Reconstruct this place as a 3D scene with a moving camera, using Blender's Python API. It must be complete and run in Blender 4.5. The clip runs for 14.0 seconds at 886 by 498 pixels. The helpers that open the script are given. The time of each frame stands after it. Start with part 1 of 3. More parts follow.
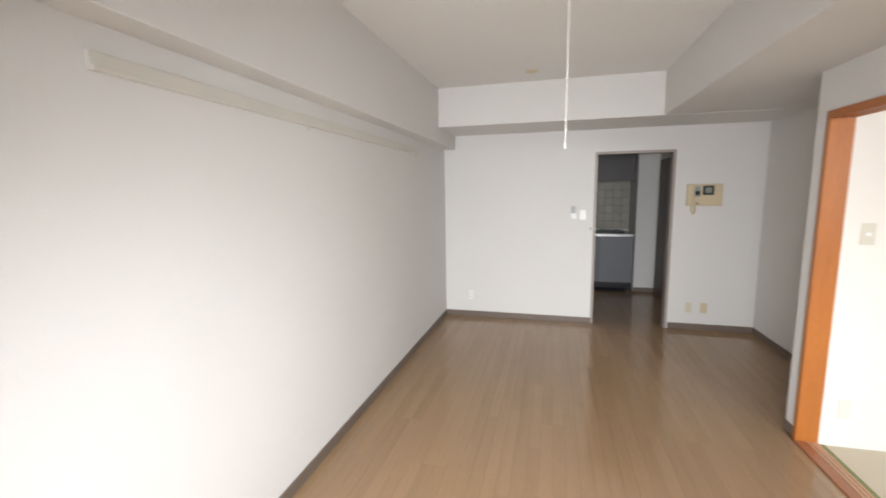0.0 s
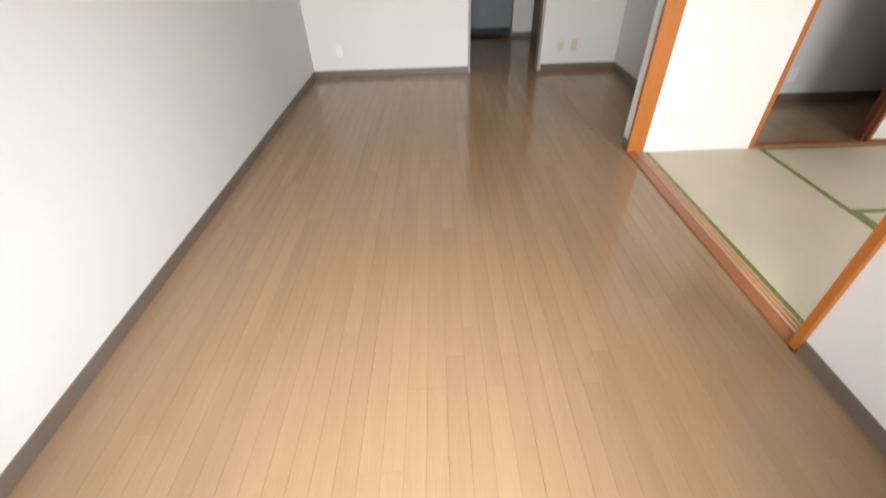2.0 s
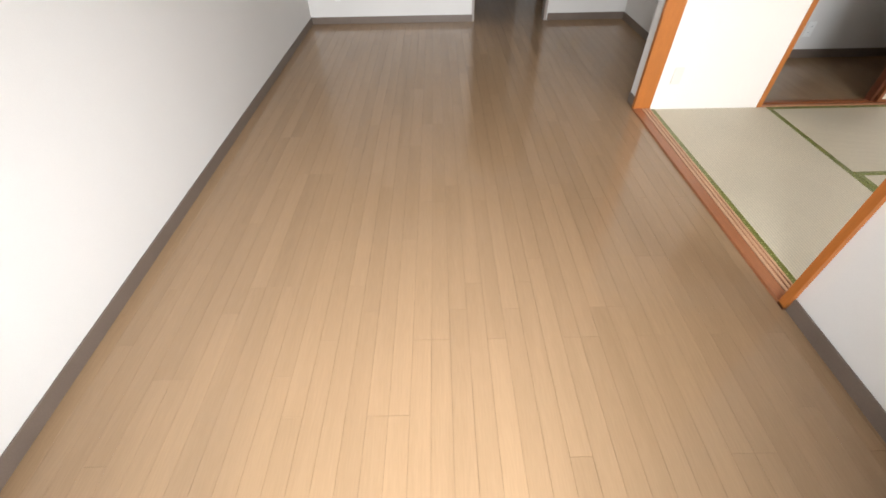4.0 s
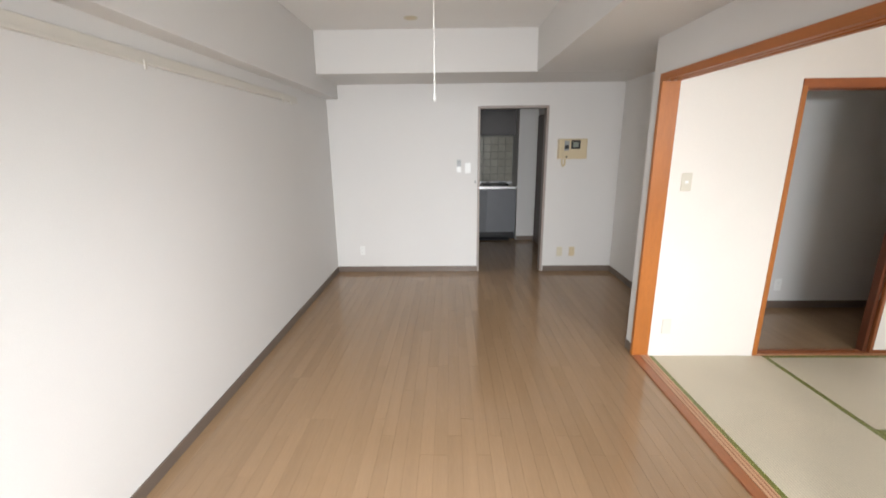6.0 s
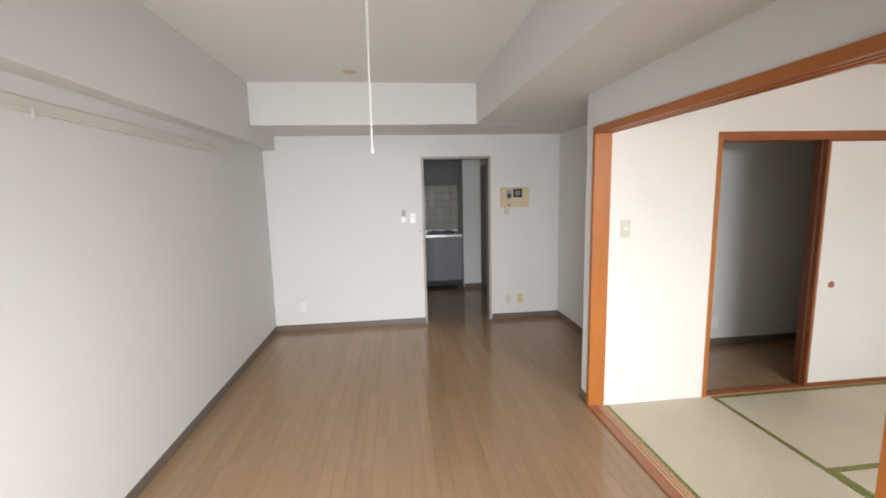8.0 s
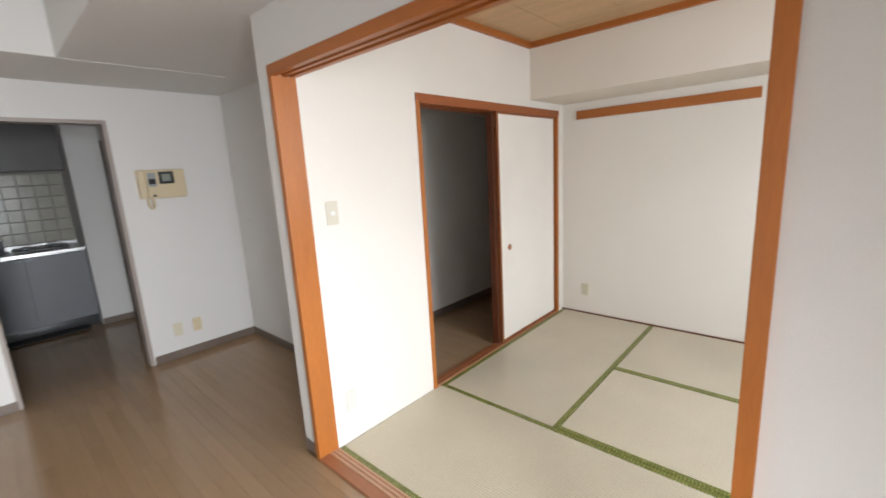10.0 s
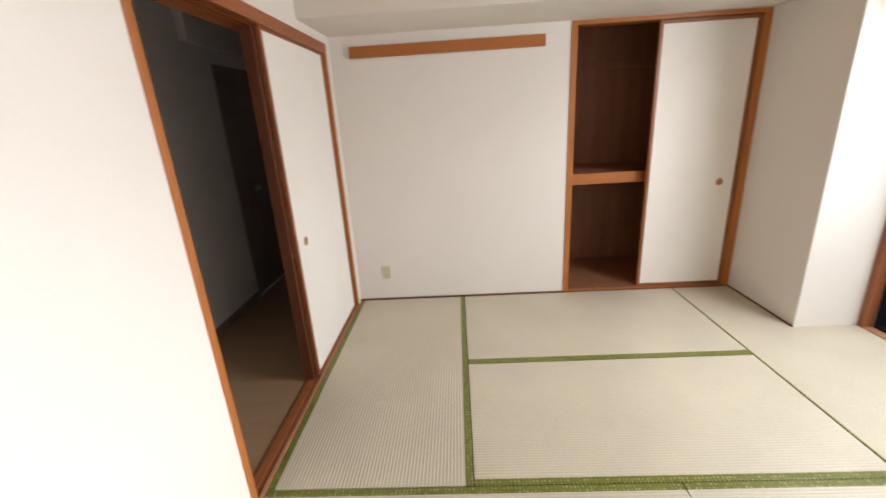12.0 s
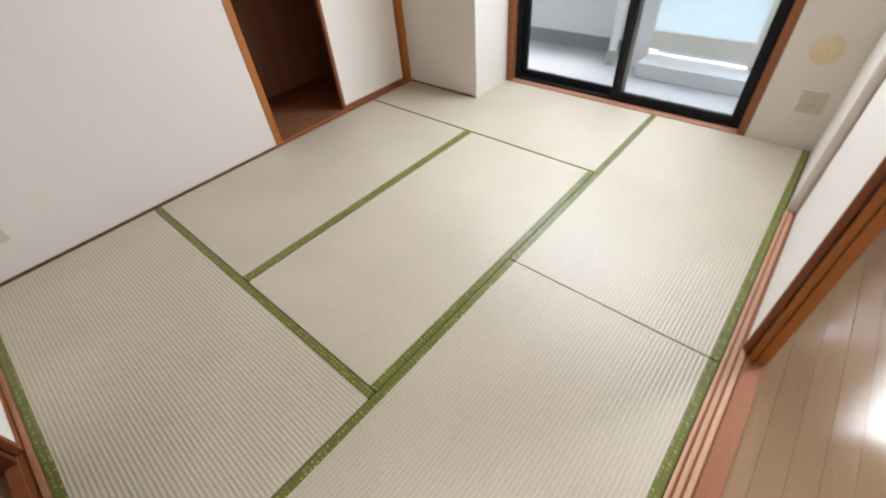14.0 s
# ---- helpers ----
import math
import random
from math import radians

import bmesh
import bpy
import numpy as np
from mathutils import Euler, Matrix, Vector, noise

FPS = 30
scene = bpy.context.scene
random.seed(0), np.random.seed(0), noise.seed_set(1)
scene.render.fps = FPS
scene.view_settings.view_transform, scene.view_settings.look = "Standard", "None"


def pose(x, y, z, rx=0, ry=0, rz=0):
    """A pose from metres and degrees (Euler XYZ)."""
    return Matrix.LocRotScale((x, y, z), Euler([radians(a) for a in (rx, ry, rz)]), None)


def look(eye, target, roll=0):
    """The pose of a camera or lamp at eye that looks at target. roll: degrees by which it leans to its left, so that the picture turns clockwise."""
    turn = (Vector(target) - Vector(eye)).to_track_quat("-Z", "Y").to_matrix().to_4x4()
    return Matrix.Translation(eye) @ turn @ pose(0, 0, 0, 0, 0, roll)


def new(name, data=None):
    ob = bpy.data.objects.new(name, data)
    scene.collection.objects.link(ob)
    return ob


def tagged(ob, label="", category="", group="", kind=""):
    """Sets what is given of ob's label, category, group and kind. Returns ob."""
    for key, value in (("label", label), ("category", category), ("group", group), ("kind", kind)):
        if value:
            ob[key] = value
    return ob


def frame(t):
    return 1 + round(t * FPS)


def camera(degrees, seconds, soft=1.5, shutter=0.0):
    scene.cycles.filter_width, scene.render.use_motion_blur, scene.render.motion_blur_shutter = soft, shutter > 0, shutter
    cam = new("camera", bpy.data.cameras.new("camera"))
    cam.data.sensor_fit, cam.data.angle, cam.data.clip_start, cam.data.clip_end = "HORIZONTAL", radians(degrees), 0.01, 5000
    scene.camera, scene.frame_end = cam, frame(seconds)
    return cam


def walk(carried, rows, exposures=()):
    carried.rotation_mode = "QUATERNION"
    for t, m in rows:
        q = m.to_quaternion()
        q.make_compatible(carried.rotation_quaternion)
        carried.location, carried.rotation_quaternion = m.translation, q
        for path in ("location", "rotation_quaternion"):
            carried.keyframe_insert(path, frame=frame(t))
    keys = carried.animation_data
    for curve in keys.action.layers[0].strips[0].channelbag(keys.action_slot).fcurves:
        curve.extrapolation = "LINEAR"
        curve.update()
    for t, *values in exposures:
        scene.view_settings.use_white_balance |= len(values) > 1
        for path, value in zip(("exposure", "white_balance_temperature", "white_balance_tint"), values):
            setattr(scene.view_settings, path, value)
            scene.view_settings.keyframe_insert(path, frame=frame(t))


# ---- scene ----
cam = camera(93.7, 14.0, soft=1.7, shutter=0.35)
EXPO, SKY, DAY, JDAY, BDAY = 2.85, 0.10, 13.0, 6.2, 11.6
PATH = [
    (0, (-2.547, -2.035, 1.621), (-3.055, -0.120, 1.344), -0.86),
    (0.5, (-2.464, -2.015, 1.578), (-2.665, -0.061, 1.203), -1.27),
    (1, (-2.437, -1.996, 1.555), (-2.459, -0.092, 0.943), -1.70),
    (1.5, (-2.441, -1.986, 1.483), (-2.426, -0.211, 0.562), -1.55),
    (2, (-2.438, -1.993, 1.426), (-2.440, -0.426, 0.183), -1.93),
    (2.2, (-2.434, -1.994, 1.396), (-2.435, -0.521, 0.044), -1.74),
    (4.3, (-2.469, -2.017, 1.445), (-2.468, -0.585, 0.048), -0.92),
    (4.5, (-2.443, -2.011, 1.446), (-2.447, -0.475, 0.165), -0.75),
    (5, (-2.423, -2.004, 1.503), (-2.437, -0.272, 0.503), -0.78),
    (5.5, (-2.457, -2.021, 1.567), (-2.467, -0.159, 0.835), -0.45),
    (6, (-2.425, -2.034, 1.611), (-2.459, -0.095, 1.119), -0.56),
    (6.5, (-2.444, -2.051, 1.644), (-2.477, -0.077, 1.323), -0.37),
    (7, (-2.441, -2.050, 1.651), (-2.458, -0.065, 1.409), -0.39),
    (7.2, (-2.438, -2.042, 1.651), (-2.436, -0.056, 1.417), -0.52),
    (9.3, (-2.204, -1.377, 1.551), (-1.190, 0.293, 1.125), -1.70),
    (9.5, (-2.157, -1.290, 1.540), (-0.987, 0.279, 1.131), -1.90),
    (10, (-2.019, -0.996, 1.543), (-0.567, 0.323, 1.156), -3.25),
    (10.5, (-1.841, -0.715, 1.584), (-0.225, 0.375, 1.137), -3.16),
    (11, (-1.716, -0.441, 1.568), (0.038, 0.375, 1.060), -2.78),
    (11.5, (-1.558, -0.174, 1.527), (0.297, 0.322, 0.969), -3.20),
    (12, (-1.350, 0.019, 1.502), (0.549, 0.109, 0.881), -3.48),
    (12.5, (-1.180, 0.207, 1.490), (0.642, -0.181, 0.763), -3.92),
    (13, (-1.018, 0.286, 1.461), (0.596, -0.464, 0.549), -5.40),
    (13.5, (-0.850, 0.303, 1.437), (0.477, -0.669, 0.300), -5.96),
    (14, (-0.739, 0.350, 1.391), (0.280, -0.693, 0.022), -5.69),
]
walk(cam, [(t, look(eye, target, roll)) for t, eye, target, roll in PATH],
     [(0.0, EXPO, 6650, 11), (9.0, EXPO, 6600, 11), (10.5, EXPO + 0.07, 6400, 10), (11.5, EXPO + 0.08, 6600, 12), (12.5, EXPO + 0.06, 6800, 14), (13.5, EXPO, 6600, 13), (14.0, EXPO, 6350, 13)])

# ---- world, sun ----
world = bpy.data.worlds.new("sky")
scene.world = world
world.use_nodes = True
_n = world.node_tree.nodes
_sky = _n.new("ShaderNodeTexSky")
_sky.sky_type, _sky.sun_disc = "NISHITA", False
_sky.sun_elevation, _sky.sun_rotation = radians(76), radians(190)
_sky.air_density, _sky.dust_density, _sky.ozone_density = 1.0, 7.0, 1.0
world.node_tree.links.new(_sky.outputs[0], _n["Background"].inputs[0])
_n["Background"].inputs[1].default_value = SKY
_sun = bpy.data.lights.new("sun", "SUN")
_sun.energy, _sun.angle, _sun.color = 0.6, radians(15), (1.0, 0.985, 0.97)
sun = new("sun", _sun)
sun.matrix_world = look((-0.5, -2.45, 10), (0, 0, 0))

# area lamps added at the two balcony windows, standing in for their daylight
_lamp = bpy.data.lights.new("window_daylight", "AREA")
_lamp.shape, _lamp.size, _lamp.size_y, _lamp.energy, _lamp.color = "RECTANGLE", 0.9, 1.6, DAY, (0.91, 0.95, 0.985)
window_daylight = new("window_daylight", _lamp)
window_daylight.matrix_world = look((-2.45, -2.80, 1.2), (-2.82, 1.0, -0.02))
_lamp.spread = radians(102)

# narrow added strip at the window's head, out of view, to brighten the tatami room
_lamp = bpy.data.lights.new("upper_window_fill", "AREA")
_lamp.shape, _lamp.size, _lamp.size_y, _lamp.energy, _lamp.color = "RECTANGLE", 1.2, 0.14, JDAY, (0.86, 0.935, 1.0)
upper_window_fill = new("upper_window_fill", _lamp)
upper_window_fill.matrix_world = look((0.15, -2.60, 1.90), (0.25, 0.0, 0.4))
_lamp.spread = radians(150)

# lamp added out of view for the sky between parapet and added slab
_lamp = bpy.data.lights.new("balcony_sky_fill", "AREA")
_lamp.shape, _lamp.size, _lamp.size_y, _lamp.energy, _lamp.color = "RECTANGLE", 3.4, 0.36, BDAY, (0.84, 0.925, 1.0)
balcony_sky_fill = new("balcony_sky_fill", _lamp)
balcony_sky_fill.matrix_world = look((-0.2, -3.90, 2.21), (0.35, -1.2, 0.9))

# ---- materials ----
def mat(name, colour, rough=0.6, metal=0.0, vary=0.06, scale=6.0, grain=0.0, grain_scale=200.0, bump=0.0, bump_scale=200.0,
        stretch=(1, 1, 1), island=0.0, spec=0.5, coat=0.0):
    """A surface with stains at a large scale, grain at a small one and fine relief."""
    m = bpy.data.materials.new(name)
    m.use_nodes = True
    nt = m.node_tree
    N, Lk = nt.nodes, nt.links
    b = N["Principled BSDF"]
    b.inputs["Metallic"].default_value = metal
    b.inputs["Specular IOR Level"].default_value = spec
    b.inputs["Coat Weight"].default_value = coat
    geo = N.new("ShaderNodeNewGeometry")
    mp = N.new("ShaderNodeMapping")
    mp.inputs["Scale"].default_value = stretch
    Lk.new(geo.outputs["Position"], mp.inputs["Vector"])
    info = N.new("ShaderNodeObjectInfo")
    vec = mp.outputs["Vector"]
    if island:
        add = N.new("ShaderNodeVectorMath")
        mul = N.new("ShaderNodeMath")
        mul.operation, mul.inputs[1].default_value = "MULTIPLY", 37.0
        Lk.new(info.outputs["Random"], mul.inputs[0])
        Lk.new(vec, add.inputs[0])
        Lk.new(mul.outputs[0], add.inputs[1])
        vec = add.outputs[0]
    big = N.new("ShaderNodeTexNoise")
    big.inputs["Scale"].default_value, big.inputs["Detail"].default_value = scale, 4.0
    Lk.new(vec, big.inputs["Vector"])
    fine = N.new("ShaderNodeTexNoise")
    fine.inputs["Scale"].default_value, fine.inputs["Detail"].default_value = grain_scale, 3.0
    Lk.new(vec, fine.inputs["Vector"])

    def scaled(sock, amount):
        r = N.new("ShaderNodeMapRange")
        r.inputs["From Min"].default_value, r.inputs["From Max"].default_value = 0.25, 0.75
        r.inputs["To Min"].default_value, r.inputs["To Max"].default_value = 1 - amount, 1 + amount
        Lk.new(sock, r.inputs["Value"])
        return r.outputs[0]

    def times(a, c):
        q = N.new("ShaderNodeMath")
        q.operation = "MULTIPLY"
        Lk.new(a, q.inputs[0])
        Lk.new(c, q.inputs[1])
        return q.outputs[0]

    val = times(scaled(big.outputs["Fac"], vary), scaled(fine.outputs["Fac"], grain))
    if island:
        r = N.new("ShaderNodeMapRange")
        r.inputs["To Min"].default_value, r.inputs["To Max"].default_value = 1 - island, 1 + island
        Lk.new(info.outputs["Random"], r.inputs["Value"])
        val = times(val, r.outputs[0])
    mix = N.new("ShaderNodeVectorMath")
    mix.operation = "SCALE"
    mix.inputs[0].default_value = colour
    Lk.new(val, mix.inputs["Scale"])
    Lk.new(mix.outputs[0], b.inputs["Base Color"])
    rr = N.new("ShaderNodeMapRange")
    rr.inputs["To Min"].default_value, rr.inputs["To Max"].default_value = max(rough - 0.06, 0.02), min(rough + 0.06, 1)
    Lk.new(big.outputs["Fac"], rr.inputs["Value"])
    Lk.new(rr.outputs[0], b.inputs["Roughness"])
    if bump:
        t = N.new("ShaderNodeTexNoise")
        t.inputs["Scale"].default_value, t.inputs["Detail"].default_value = bump_scale, 2.0
        Lk.new(vec, t.inputs["Vector"])
        bp = N.new("ShaderNodeBump")
        bp.inputs["Strength"].default_value, bp.inputs["Distance"].default_value = bump, 0.002
        Lk.new(t.outputs["Fac"], bp.inputs["Height"])
        Lk.new(bp.outputs["Normal"], b.inputs["Normal"])
    return m


WALL = mat("white_wallpaper", (0.68, 0.665, 0.645), 0.75, vary=0.015, scale=1.4, grain=0.02, grain_scale=260, bump=0.35, bump_scale=330, spec=0.25)
CEIL = mat("ceiling_wallpaper", (0.80, 0.785, 0.76), 0.85, vary=0.012, scale=1.2, grain=0.02, grain_scale=240, bump=0.4, bump_scale=260, spec=0.2)
CREAM = mat("cream_wallpaper", (0.785, 0.737, 0.676), 0.8, vary=0.02, scale=1.6, grain=0.03, grain_scale=300, bump=0.4, bump_scale=380, spec=0.2)
BASE = mat("grey_brown_baseboard", (0.15, 0.115, 0.092), 0.4, vary=0.1, scale=5, grain=0.08)
PLANK = mat("oak_laminate", (0.305, 0.197, 0.113), 0.115, vary=0.06, scale=3.0, grain=0.06, grain_scale=45, stretch=(6, 0.3, 1), island=0.055, coat=0.08, spec=0.4,
            bump=0.05, bump_scale=120)
JOINT = mat("floor_joint", (0.17, 0.10, 0.05), 0.6)
CEDAR = mat("orange_stained_wood", (0.41, 0.133, 0.025), 0.42, vary=0.09, scale=4, grain=0.08, grain_scale=50, stretch=(5, 5, 0.5), bump=0.1, bump_scale=90)
CEDAR_Y = mat("orange_stained_wood_long", (0.39, 0.125, 0.026), 0.42, vary=0.09, scale=4, grain=0.08, grain_scale=50, stretch=(5, 0.5, 5), bump=0.1, bump_scale=90)
CEDAR_X = mat("orange_stained_wood_cross", (0.31, 0.09, 0.026), 0.42, vary=0.16, scale=4, grain=0.16, grain_scale=50, stretch=(0.5, 5, 5), bump=0.1, bump_scale=90)
SILL = mat("worn_pinkish_threshold", (0.43, 0.205, 0.11), 0.4, vary=0.14, scale=5, grain=0.14, grain_scale=60, stretch=(5, 0.5, 5))
DARKWOOD = mat("dark_red_brown_wood", (0.125, 0.036, 0.014), 0.45, vary=0.15, scale=4, grain=0.1, grain_scale=60, stretch=(5, 5, 0.6))
KDOOR = mat("blackish_brown_door", (0.055, 0.026, 0.018), 0.45, vary=0.15, scale=4, grain=0.1, grain_scale=60, stretch=(5, 5, 0.6))
# darker copy of the orange wood; the stiles' shade is put into the colour
FRAMEW = mat("shade_toned_brown_frame", (0.27, 0.088, 0.03), 0.42, vary=0.16, scale=4, grain=0.14, grain_scale=50, stretch=(5, 5, 0.5))
PLY = mat("brown_plywood", (0.25, 0.105, 0.05), 0.55, vary=0.2, scale=3, grain=0.12, grain_scale=40, stretch=(4, 4, 0.5))
FUSUMA = mat("white_fusuma_paper", (0.83, 0.785, 0.725), 0.8, vary=0.02, scale=3, grain=0.03, grain_scale=220, bump=0.2, bump_scale=260, spec=0.2)
HALLDOOR = mat("grey_brown_door", (0.25, 0.205, 0.185), 0.5, vary=0.1, scale=4, grain=0.08, grain_scale=60, stretch=(5, 5, 0.6))
BEIGE = mat("aged_beige_plastic", (0.60, 0.50, 0.33), 0.4, vary=0.04)
IVORY = mat("ivory_plastic", (0.62, 0.57, 0.44), 0.4, vary=0.03)
WHITEP = mat("white_plastic", (0.78, 0.78, 0.76), 0.35, vary=0.02)
PALEP = mat("pale_cream_plastic", (0.70, 0.665, 0.59), 0.45, vary=0.02)
SWITCHP = mat("aged_ivory_plastic", (0.62, 0.575, 0.475), 0.4, vary=0.03)
GREYP = mat("grey_plastic", (0.30, 0.31, 0.31), 0.4, vary=0.03)
LCD = mat("lcd_glass", (0.25, 0.28, 0.25), 0.15, vary=0.02)
BLACKP = mat("black_plastic", (0.02, 0.02, 0.022), 0.3, vary=0.05)
RAIL = mat("off_white_metal_rail", (0.62, 0.59, 0.53), 0.4, vary=0.03)
ALU = mat("black_aluminium", (0.009, 0.009, 0.011), 0.5, metal=0.0, vary=0.1, spec=0.2)
ALUG = mat("grey_aluminium", (0.20, 0.22, 0.24), 0.35, metal=0.6, vary=0.05)
STEEL = mat("stainless_steel", (0.5, 0.5, 0.51), 0.3, metal=1.0, vary=0.05, stretch=(1, 8, 8))
# cabinet and tile colours lowered to carry the kitchen's dimness
CABINET = mat("dimmed_grey_blue_cabinet", (0.16, 0.165, 0.18), 0.45, vary=0.04)
UPPER = mat("dark_upper_cabinet", (0.07, 0.062, 0.06), 0.45, vary=0.06)
TILE = mat("dimmed_cream_glazed_tile", (0.34, 0.325, 0.275), 0.18, vary=0.08, scale=12, island=0.06, bump=0.1, bump_scale=40)
GROUT = mat("grey_grout", (0.25, 0.24, 0.22), 0.9, vary=0.1)
CONCRETE = mat("white_balcony_paint", (0.66, 0.66, 0.66), 0.8, vary=0.04, scale=2, grain=0.05, bump=0.5, bump_scale=90)
BFLOOR = mat("grey_balcony_floor", (0.33, 0.34, 0.355), 0.7, vary=0.08, scale=2.5, grain=0.06)
BSTRIP = mat("dark_grey_skirting_coat", (0.20, 0.21, 0.23), 0.7, vary=0.1)
FACADE = mat("white_facade", (0.83, 0.82, 0.81), 0.8, vary=0.05, scale=1)
WINDOWB = mat("facade_window", (0.72, 0.74, 0.76), 0.6, vary=0.1, scale=0.5)
PULL = mat("bronze_pull", (0.40, 0.165, 0.07), 0.4, vary=0.1)
DISC = mat("yellowed_plastic", (0.72, 0.62, 0.40), 0.5, vary=0.04)
CORD = mat("white_cord", (0.85, 0.84, 0.80), 0.6, vary=0.02)
ASPH = mat("asphalt_ground", (0.06, 0.06, 0.06), 0.9, vary=0.2, scale=0.5)
CEILWOOD = mat("cedar_ceiling_board", (0.55, 0.36, 0.20), 0.6, vary=0.1, scale=3, grain=0.12, grain_scale=40, stretch=(5, 0.5, 5))


def glass_material():
    m = bpy.data.materials.new("window_glass")
    m.use_nodes = True
    N, Lk = m.node_tree.nodes, m.node_tree.links
    out = N["Material Output"]
    N.remove(N["Principled BSDF"])
    tr, gl, mx, fr = (N.new("ShaderNode" + k) for k in ("BsdfTransparent", "BsdfGlossy", "MixShader", "Fresnel"))
    tr.inputs[0].default_value = (0.95, 0.97, 0.97, 1)
    gl.inputs["Roughness"].default_value = 0.02
    fr.inputs[0].default_value = 1.45
    Lk.new(fr.outputs[0], mx.inputs[0])
    Lk.new(tr.outputs[0], mx.inputs[1])
    Lk.new(gl.outputs[0], mx.inputs[2])
    Lk.new(mx.outputs[0], out.inputs[0])
    return m


GLASS = glass_material()


def frosted_material():
    """Cloudy pale blue sheet that lets daylight through, spread out."""
    m = bpy.data.materials.new("frosted_panel")
    m.use_nodes = True
    N, Lk = m.node_tree.nodes, m.node_tree.links
    N.remove(N["Principled BSDF"])
    df, tl, mx, nz, rp = (N.new("ShaderNode" + k) for k in ("BsdfDiffuse", "BsdfTranslucent", "MixShader", "TexNoise", "ValToRGB"))
    nz.inputs["Scale"].default_value = 3.0
    rp.color_ramp.elements[0].color, rp.color_ramp.elements[1].color = (0.74, 0.84, 0.87, 1), (0.80, 0.88, 0.90, 1)
    Lk.new(nz.outputs["Fac"], rp.inputs[0])
    for b in (df, tl):
        Lk.new(rp.outputs[0], b.inputs[0])
    mx.inputs[0].default_value = 0.6
    Lk.new(df.outputs[0], mx.inputs[1])
    Lk.new(tl.outputs[0], mx.inputs[2])
    Lk.new(mx.outputs[0], N["Material Output"].inputs[0])
    return m


FROST = frosted_material()


def tatami_material(name, colour):
    """Woven rush: ridges along the mat's length (local x), strands across, faded patches."""
    m = mat(name, colour, 0.42, vary=0.07, scale=2.2, grain=0.10, grain_scale=140, spec=0.5)
    N, Lk = m.node_tree.nodes, m.node_tree.links
    b = N["Principled BSDF"]
    tc = N.new("ShaderNodeTexCoord")
    ridge = N.new("ShaderNodeTexWave")
    ridge.bands_direction, ridge.wave_profile = "Y", "SIN"
    ridge.inputs["Scale"].default_value, ridge.inputs["Distortion"].default_value = 2 * math.pi / (20 * 0.0155), 0.15
    Lk.new(tc.outputs["Object"], ridge.inputs["Vector"])
    strand = N.new("ShaderNodeTexNoise")
    mp = N.new("ShaderNodeMapping")
    mp.inputs["Scale"].default_value = (330, 40, 1)
    Lk.new(tc.outputs["Object"], mp.inputs["Vector"])
    Lk.new(mp.outputs[0], strand.inputs["Vector"])
    strand.inputs["Scale"].default_value = 1.0
    add = N.new("ShaderNodeMath")
    add.operation = "MULTIPLY_ADD"
    add.inputs[1].default_value = 0.35
    Lk.new(strand.outputs["Fac"], add.inputs[0])
    Lk.new(ridge.outputs["Fac"], add.inputs[2])
    bp = N.new("ShaderNodeBump")
    bp.inputs["Strength"].default_value, bp.inputs["Distance"].default_value = 0.5, 0.0022
    Lk.new(add.outputs[0], bp.inputs["Height"])
    Lk.new(bp.outputs[0], b.inputs["Normal"])
    src = b.inputs["Base Color"].links[0].from_socket
    # groove shade put into the colour as well, along the ridge wave
    dark = N.new("ShaderNodeMapRange")
    dark.inputs["To Min"].default_value, dark.inputs["To Max"].default_value = 0.89, 1.04
    Lk.new(ridge.outputs["Fac"], dark.inputs["Value"])
    sc = N.new("ShaderNodeVectorMath")
    sc.operation = "SCALE"
    Lk.new(src, sc.inputs[0])
    Lk.new(dark.outputs[0], sc.inputs["Scale"])
    Lk.new(sc.outputs[0], b.inputs["Base Color"])
    return m


def brocade_material():
    """Green edging cloth with a small paler woven motif."""
    m = mat("green_tatami_edging", (0.14, 0.15, 0.026), 0.36, vary=0.15, scale=9, grain=0.15, grain_scale=300)
    N, Lk = m.node_tree.nodes, m.node_tree.links
    b = N["Principled BSDF"]
    geo = N.new("ShaderNodeNewGeometry")
    vo = N.new("ShaderNodeTexVoronoi")
    vo.inputs["Scale"].default_value, vo.inputs["Randomness"].default_value = 62, 0.25
    Lk.new(geo.outputs["Position"], vo.inputs["Vector"])
    ramp = N.new("ShaderNodeMapRange")
    ramp.inputs["From Min"].default_value, ramp.inputs["From Max"].default_value = 0.24, 0.42
    ramp.inputs["To Min"].default_value, ramp.inputs["To Max"].default_value = 0.8, 0.0
    Lk.new(vo.outputs["Distance"], ramp.inputs["Value"])
    src = b.inputs["Base Color"].links[0].from_socket
    mx = N.new("ShaderNodeMix")
    mx.data_type = "RGBA"
    Lk.new(ramp.outputs[0], mx.inputs["Factor"])
    Lk.new(src, mx.inputs[6])
    mx.inputs[7].default_value = (0.42, 0.435, 0.17, 1)
    Lk.new(mx.outputs[2], b.inputs["Base Color"])
    return m


TATAMI = tatami_material("woven_rush_tatami", (0.58, 0.516, 0.395))
HERI = brocade_material()


